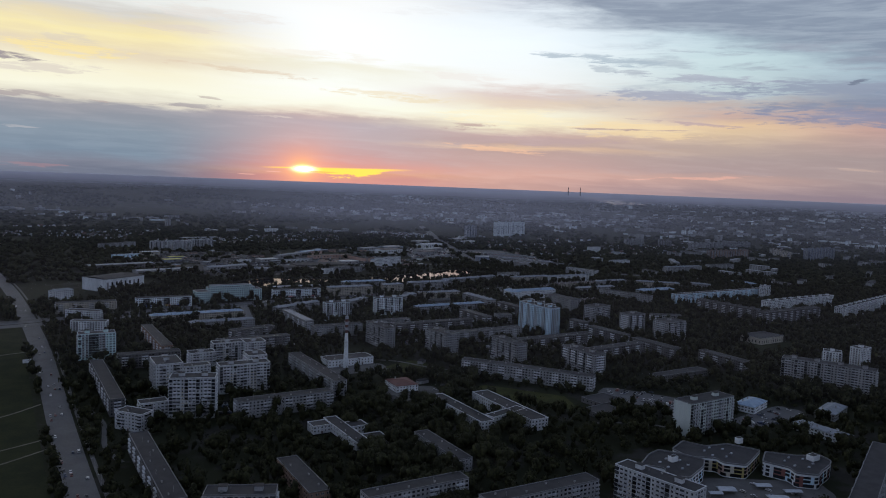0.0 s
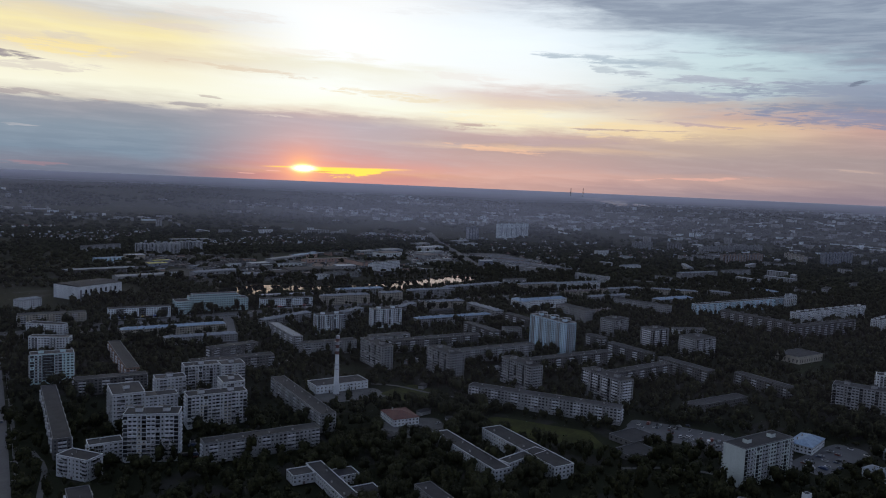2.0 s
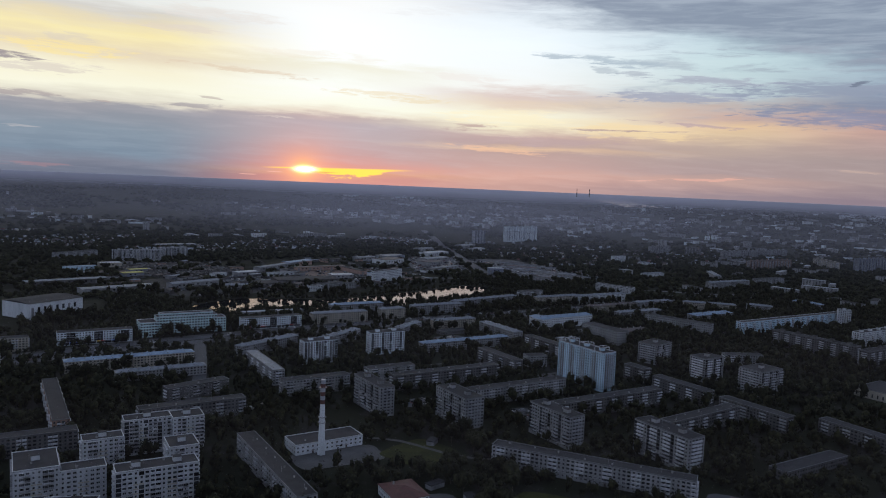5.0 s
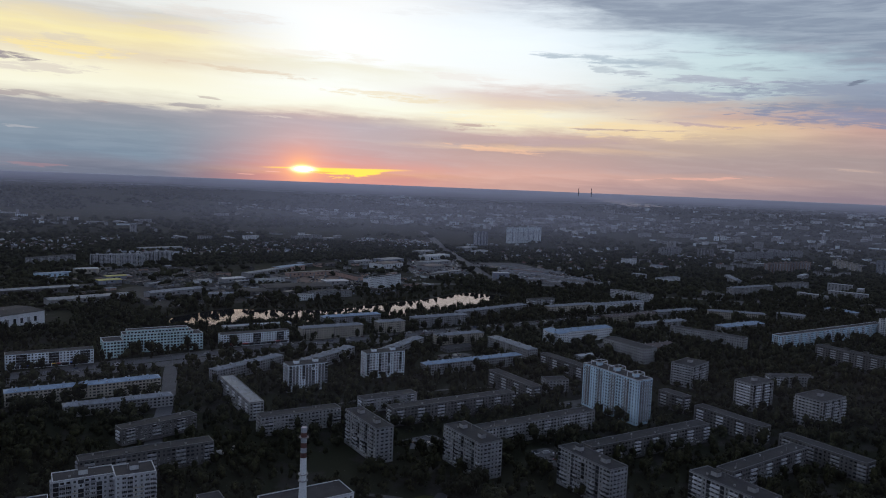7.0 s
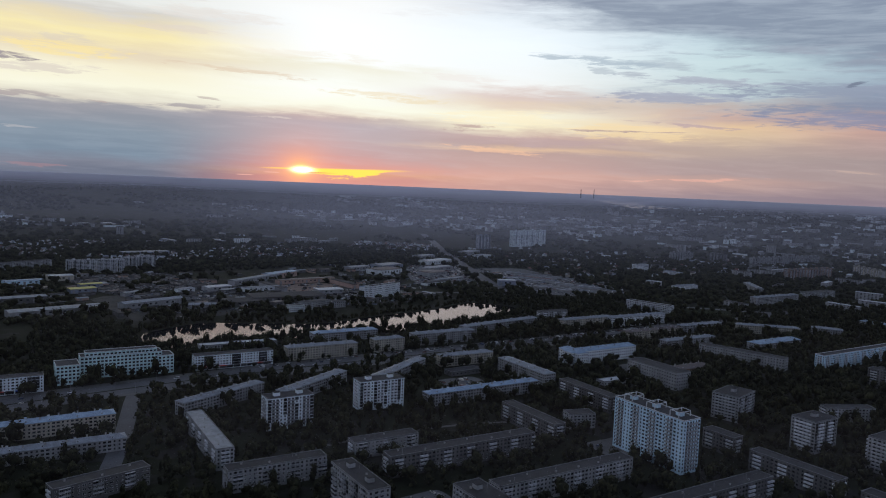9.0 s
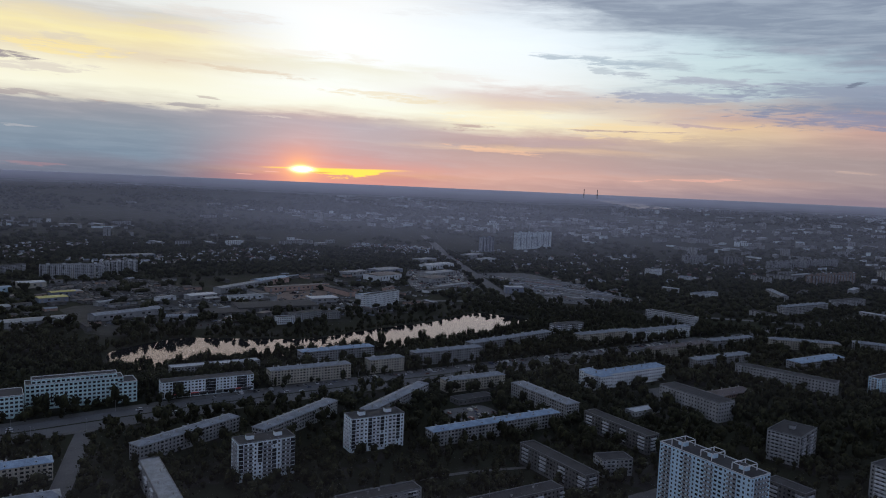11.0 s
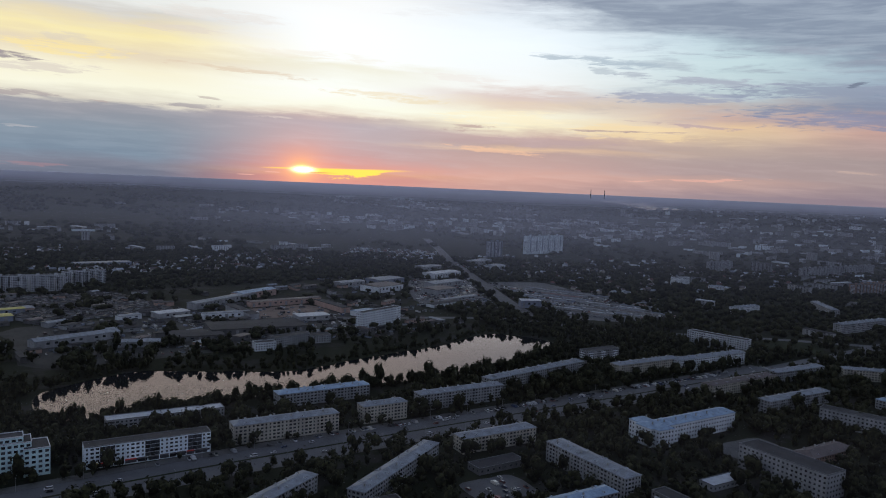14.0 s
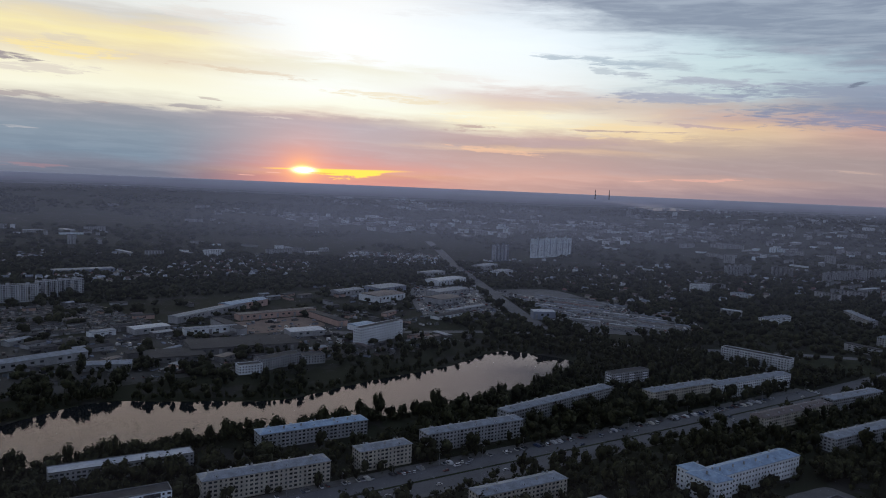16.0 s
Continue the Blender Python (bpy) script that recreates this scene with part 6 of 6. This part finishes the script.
def traffic():
    rng = random.Random(21)
    kinds = [car("car%d" % i) for i in range(6)] + [car("car0", True)]
    used = [False] * len(kinds)

    def put(x, y, turn, z=0.1):
        k = rng.choice((0, 0, 0, 1, 2, 2, 3, 4, 5, 6, 0))
        m = pose(x, y, rise(x, y) + z, 0, 0, turn)
        if used[k]:
            copy_thing(kinds[k], m)
        else:
            kinds[k].matrix_world = m
            used[k] = True

    for s in range(300, 640, 11):            # the west street, both ways, and parked at its kerb
        for lane in (-6.2, -2.4, 2.6, 6.5):
            if rng.random() < 0.17:
                p, a = along(WEST, s + rng.uniform(-4, 4))
                put(p.x + lane, p.y, a if lane > 0 else a + 180)
    for s in range(640, 1050, 14):
        for lane in (-6.2, -2.4, 2.6, 6.5):
            if rng.random() < 0.10:
                p, a = along(WEST, s + rng.uniform(-4, 4))
                put(p.x + lane, p.y, a if lane > 0 else a + 180)
    for s in range(420, 1560, 13):           # the avenue
        for lane in (-11, -7, -3.4, 3.4, 7, 11):
            if rng.random() < 0.055:
                p, a = along(AVENUE, s + rng.uniform(-4, 4))
                put(p.x, p.y + lane, a if lane < 0 else a + 180)
    for s in range(860, 1420, 4):            # rows at the north kerb
        if rng.random() < 0.2:
            p, a = along(AVENUE, s)
            put(p.x, p.y + 15.2, a + 60)
    for k in range(46):                      # car parks between the houses
        cx, cy = rng.choice(((540, 500), (640, 830), (448, 300), (176, 640), (548, 515), (352, 600), (372, 900)))
        put(cx + rng.choice((-18, -12, 0, 6, 18)), cy + rng.uniform(-20, 20), 90 * rng.randrange(2) + 8)
    for k, u in enumerate(used):
        if not u:
            put(60, 500 + 9 * k, 90)
    # the crowded market yards
    sh = Shape(*(M["car%d" % i] for i in range(6)), M["glass"])
    for cx, cy, yaw, a, b, n in ((800, 1184, 1, 480, 3, 85), (960, 1190, 2, 170, 3, 30), (500, 1176, 4, 160, 3, 16), (541, 504, -58, 76, 38, 34), (456, 812, 4, 28, 14, 9), (527, 742, 84, 30, 14, 10), (321, 856, 20, 22, 8, 6), (608, 413, 8, 76, 22, 22), (632, 1040, 0, 40, 28, 14), (178, 648, 80, 40, 10, 14), (1075, 1835, 64, 300, 115, 330), (600, 1600, 6, 430, 200, 190), (600, 1530, 0, 150, 30, 30), (1340, 2200, -65, 300, 26, 90)):
        for k in range(n):
            u, w = rng.uniform(-a / 2, a / 2), round(rng.uniform(-b / 2, b / 2) / 7.0) * 7.0
            m = pose(cx, cy, rise(cx, cy) + 0.06, 0, 0, yaw) @ pose(u, w, 0, 0, 0, 90 + rng.uniform(-4, 4))
            n0 = len(sh.v)
            c = rng.choice((0, 0, 1, 2, 3, 4, 5))
            big = 1.0 if rng.random() < 0.85 else 1.5
            sh.box(-2.2 * big, -0.88 * big, 0.3, 2.2 * big, 0.88 * big, 0.92 * big, c)
            sh.box(-1.6 * big, -0.75 * big, 0.92 * big, 1.1 * big, 0.75 * big, 1.45 * big, c if big > 1 else 6)
            sh.v[n0:] = [tuple(m @ Vector(q)) for q in sh.v[n0:]]
    solid("parked_cars", sh, "crowded rows of parked cars and vans", "cars", kind="stuff")


traffic()


def market():
    """Rows of stalls and parked cars, side by side, filling the market between its roads."""
    rng = random.Random(31)
    edge = [Vector(p) for p in ((1212, 1838), (1112, 1632), (1150, 1486), (1290, 1466), (1405, 1600), (1330, 1760))]

    def within(p):
        return all((b - a).cross(p - a) > 0 for a, b in zip(edge, edge[1:] + edge[:1]))

    way, out = Vector((0.44, -0.898)), Vector((0.898, 0.44))
    turn = math.degrees(math.atan2(way.y, way.x))
    stalls = Shape(M["roofmetal"], M["bitumen"], M["roofdark"], M["redpaint"], M["greyblue"], M["grey"], M["roofwhite"])
    cars = Shape(*(M["car%d" % i] for i in range(6)), M["glass"])
    for row in range(-4, 40):
        kind, slot = row % 3, rng.choice((0, 1, 1, 2, 3, 4, 6))
        s = -60.0
        while s < 460:
            p = Vector((1112, 1690)) + out * (row * 7.4) + way * (s - 120)
            long = rng.uniform(10, 26) if kind == 0 else 3.0
            if within(p) and within(p + way * long) and rng.random() < (0.86 if kind == 0 else 0.7):
                m = pose(p.x, p.y, 0.06, 0, 0, turn)
                if kind == 0:
                    h, sl = rng.uniform(2.6, 4.2), slot if rng.random() < 0.75 else rng.choice((0, 1, 5))
                    n0 = len(stalls.v)
                    stalls.box(0, -2.3, 0, long - 0.8, 2.3, h, 5)
                    stalls.box(-0.3, -2.8, h, long - 0.5, 2.8, h + 0.25, sl)
                    stalls.v[n0:] = [tuple(m @ Vector(q)) for q in stalls.v[n0:]]
                else:
                    m = m @ pose(0, rng.uniform(-0.5, 0.5), 0, 0, 0, 90 + rng.uniform(-5, 5))
                    n0, c = len(cars.v), rng.choice((0, 0, 0, 1, 1, 2, 3, 4, 5))
                    big = 1.0 if rng.random() < 0.88 else 1.45
                    cars.box(-2.2 * big, -0.88 * big, 0.3, 2.2 * big, 0.88 * big, 0.92 * big, c)
                    cars.box(-1.6 * big, -0.75 * big, 0.92 * big, 1.1 * big, 0.75 * big, 1.45 * big, c if big > 1 else 6)
                    cars.v[n0:] = [tuple(m @ Vector(q)) for q in cars.v[n0:]]
            s += long
    solid("market_stalls", stalls, "long rows of low market stalls with sheet roofs", "stalls", kind="stuff")
    solid("parked_cars", cars, "rows of cars parked between market stalls", "cars", kind="stuff")


market()


def garages():
    """Rows of lock-up garages beside the railway cutting, and the clutter of the works' yards."""
    rng = random.Random(44)
    sh = Shape(M["bitumen"], M["dark"], M["grey"], M["roofdark"])
    for row in range(15):
        for k in range(44):
            u, w = k * 4.4 + rng.choice((0, 0, 0.6)), row * 15.0
            x, y = 395 + u * 0.94 - w * 0.30, 1712 + u * 0.30 + w * 0.94
            if rng.random() < 0.12 or not free(np.array([(x, y)]), 4.0)[0]:
                continue
            n0, h = len(sh.v), rng.uniform(2.3, 3.1)
            m = pose(x, y, 0.03, 0, 0, 17.6)
            sh.box(-2.2, -3.0, 0, 2.2, 3.0, h, rng.choice((1, 1, 2)), False)
            sh.box(-2.3, -3.2, h, 2.3, 3.2, h + 0.18, rng.choice((0, 0, 0, 3)))
            sh.v[n0:] = [tuple(m @ Vector(q)) for q in sh.v[n0:]]
    solid("garage_rows", sh, "long rows of lock-up garages with felt roofs", "garages", kind="stuff")
    sh = Shape(M["dark"], M["grey"], M["roofdark"], M["roofmetal"], M["car0"], M["greyblue"], M["bitumen"], M["concrete"])
    for x0, x1, y0, y1, n in ((572, 648, 400, 428, 46), (515, 560, 478, 530, 12), (400, 900, 1500, 1790, 520), (900, 1230, 1640, 2060, 420), (1250, 1460, 2000, 2300, 160)):
        p = np.stack((np.array([rng.uniform(x0, x1) for k in range(n)]), np.array([rng.uniform(y0, y1) for k in range(n)])), -1)
        keep = np.ones(len(p), bool)
        for x, y, yaw, a, b in FOOT:
            if a * b < 2500:
                c, q = math.cos(radians(yaw)), math.sin(radians(yaw))
                dx, dy = p[:, 0] - x, p[:, 1] - y
                keep &= ~((np.abs(dx * c + dy * q) < a + 3) & (np.abs(-dx * q + dy * c) < b + 3))
        for line, wide in LANES:
            q = np.array(line)
            keep &= np.min(np.hypot(p[:, None, 0] - q[None, :, 0], p[:, None, 1] - q[None, :, 1]), axis=1) > wide
        for x, y in p[keep]:
            a, b, h = rng.uniform(1.2, 5.5), rng.uniform(1.0, 2.2), rng.uniform(1.2, 3.4)
            n0 = len(sh.v)
            m = pose(x, y, 0.06, 0, 0, rng.choice((12, 20, 100, 110, 36)) + rng.uniform(-6, 6))
            slot = rng.choice((0, 0, 1, 2, 3, 4, 5, 6, 6, 7))
            sh.box(-a, -b, 0, a, b, h * 0.85, slot)
            sh.box(-a * 0.96, -b * 0.94, h * 0.85, a * 0.96, b * 0.94, h, slot if a < 3 else 6)
            sh.v[n0:] = [tuple(m @ Vector(q)) for q in sh.v[n0:]]
    solid("yard_clutter", sh, "containers, huts, stacks and lorries standing in the works yards", "clutter", kind="stuff")


garages()


def billboard(x, y, turn):
    root = thing("billboard", "white roadside billboard on a single post", "billboard", pose(x, y, rise(x, y), 0, 0, turn))
    s = Shape(M["metal"])
    s.tube([(0, 0.3), (4.2, 0.24)], 10)
    part("post", s, root)
    s = Shape(M["metal"])
    s.box(-4.2, -0.3, 4.2, 4.2, 0.3, 8.2)
    part("frame", s, root)
    s = Shape(M["trimwhite"])
    s.box(-4.0, -0.36, 4.4, 4.0, -0.302, 8.0)
    part("poster", s, root, "plain pale poster")


billboard(32, 861, 10)


def lamp_post():
    root = thing("street_lamp", "grey metal street lamp with a curved arm", "street lamp", pose(0, 0, 0), "street lamps")
    s = Shape(M["metal"])
    s.tube([(0, 0.14), (0.8, 0.12), (9.0, 0.07)], 8)
    part("pole", s, root)
    s = Shape(M["metal"])
    s.box(0, -0.05, 8.9, 1.8, 0.05, 9.02)
    arm = part("arm", s, root)
    s = Shape(M["roofwhite"], M["metal"])
    s.box(1.5, -0.16, 8.8, 2.3, 0.16, 8.9, 0)
    s.box(1.45, -0.18, 8.9, 2.35, 0.18, 9.05, 1)
    part("lantern", s, arm)
    return root


def lamps():
    first = lamp_post()
    spots = []
    for s in range(360, 1580, 38):
        p, a = along(AVENUE, s)
        spots += [(p.x, p.y + 18, a - 90), (p.x + 12, p.y - 18, a + 90)]
    for s in range(300, 900, 36):
        p, a = along(WEST, s)
        spots.append((p.x + 12.5, p.y, a + 90))
    for i, (x, y, a) in enumerate(spots):
        m = pose(x, y, rise(x, y) + 0.1, 0, 0, a)
        if i:
            copy_thing(first, m)
        else:
            first.matrix_world = m


lamps()


# ---------------------------------------------------------------- added sheets that imitate distance haze
def haze_sheet_surface(t, share):
    """A clear sheet with a pale share that scatters light forwards and back, imitating haze."""
    mix, clear, scatter_mix, back_scatter, glow, out = (t.nodes.new("ShaderNode" + k) for k in ("MixShader", "BsdfTransparent", "MixShader", "BsdfDiffuse", "BsdfTranslucent", "OutputMaterial"))
    for n in (back_scatter, glow):
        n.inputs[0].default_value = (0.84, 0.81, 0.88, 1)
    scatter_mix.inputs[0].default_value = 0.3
    t.links.new(back_scatter.outputs[0], scatter_mix.inputs[1])
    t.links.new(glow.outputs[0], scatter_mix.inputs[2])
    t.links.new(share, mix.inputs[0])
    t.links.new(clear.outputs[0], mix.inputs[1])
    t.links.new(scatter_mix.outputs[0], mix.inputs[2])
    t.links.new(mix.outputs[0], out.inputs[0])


def haze(f, share):
    """A thin upright sheet added across the way, f ahead and below the flight, imitating air that thickens with
    distance.
    """
    mat = bpy.data.materials.new("haze_veil")
    mat.use_nodes = True
    t = mat.node_tree
    t.nodes.clear()
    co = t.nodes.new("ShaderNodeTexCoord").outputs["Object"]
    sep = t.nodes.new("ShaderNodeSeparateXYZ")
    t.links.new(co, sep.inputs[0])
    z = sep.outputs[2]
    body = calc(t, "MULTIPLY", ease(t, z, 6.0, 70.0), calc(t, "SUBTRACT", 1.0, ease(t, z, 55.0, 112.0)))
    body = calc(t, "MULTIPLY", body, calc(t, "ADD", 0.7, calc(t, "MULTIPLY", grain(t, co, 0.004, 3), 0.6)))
    haze_sheet_surface(t, calc(t, "MULTIPLY", body, share))
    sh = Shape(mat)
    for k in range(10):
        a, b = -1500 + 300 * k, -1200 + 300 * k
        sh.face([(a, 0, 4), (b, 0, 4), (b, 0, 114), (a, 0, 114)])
    solid("haze", sh, "faint upright sheet added to imitate distance haze over the district", "haze", pose(f * AX, f * AY, 0, 0, 0, -31.3), kind="stuff")


# two level sheets added above the ground as painted distance haze
def mist():
    mat = bpy.data.materials.new("haze_sheet")
    mat.use_nodes = True
    t = mat.node_tree
    t.nodes.clear()
    co = t.nodes.new("ShaderNodeTexCoord").outputs["Object"]
    flat = t.nodes.new("ShaderNodeVectorMath")
    flat.operation = "LENGTH"
    t.links.new(co, flat.inputs[0])
    far = flat.outputs["Value"]
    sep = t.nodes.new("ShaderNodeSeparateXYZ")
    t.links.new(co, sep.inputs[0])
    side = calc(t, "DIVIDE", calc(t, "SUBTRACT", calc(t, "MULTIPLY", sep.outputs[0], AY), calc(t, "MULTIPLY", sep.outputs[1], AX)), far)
    # thicker ahead near the sun, imitating its glare in the haze, thinner aside
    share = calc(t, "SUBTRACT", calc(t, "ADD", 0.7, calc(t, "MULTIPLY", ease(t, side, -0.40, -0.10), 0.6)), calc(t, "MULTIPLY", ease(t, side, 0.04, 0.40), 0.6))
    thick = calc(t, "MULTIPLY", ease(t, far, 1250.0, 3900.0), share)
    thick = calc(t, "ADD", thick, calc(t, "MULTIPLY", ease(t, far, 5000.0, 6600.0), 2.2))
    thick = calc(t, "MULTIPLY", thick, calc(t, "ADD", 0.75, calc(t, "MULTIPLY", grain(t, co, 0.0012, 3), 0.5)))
    haze_sheet_surface(t, calc(t, "MULTIPLY", thick, 0.175))
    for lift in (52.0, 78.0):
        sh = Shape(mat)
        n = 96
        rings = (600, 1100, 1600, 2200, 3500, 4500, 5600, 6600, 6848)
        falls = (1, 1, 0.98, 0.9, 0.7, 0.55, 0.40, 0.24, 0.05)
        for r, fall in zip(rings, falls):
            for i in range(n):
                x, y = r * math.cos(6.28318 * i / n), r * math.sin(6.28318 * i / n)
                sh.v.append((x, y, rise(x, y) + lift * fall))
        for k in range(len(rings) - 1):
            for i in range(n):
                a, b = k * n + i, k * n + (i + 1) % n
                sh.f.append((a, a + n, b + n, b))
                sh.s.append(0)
        solid("mist", sh, "thin bluish sheet added to imitate haze over the far districts", "mist", kind="stuff")


mist()
# added haze sheets: distance ahead and share of pale scatter
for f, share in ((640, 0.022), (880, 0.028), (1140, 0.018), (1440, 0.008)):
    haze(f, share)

# The plan is drawn in units of its own; one of them is this many metres.
UNIT = 0.711
for ob in list(scene.objects):
    if ob.parent is None and ob.type in ("MESH", "EMPTY"):
        ob.matrix_basis = Matrix.Scale(UNIT, 4) @ ob.matrix_basis
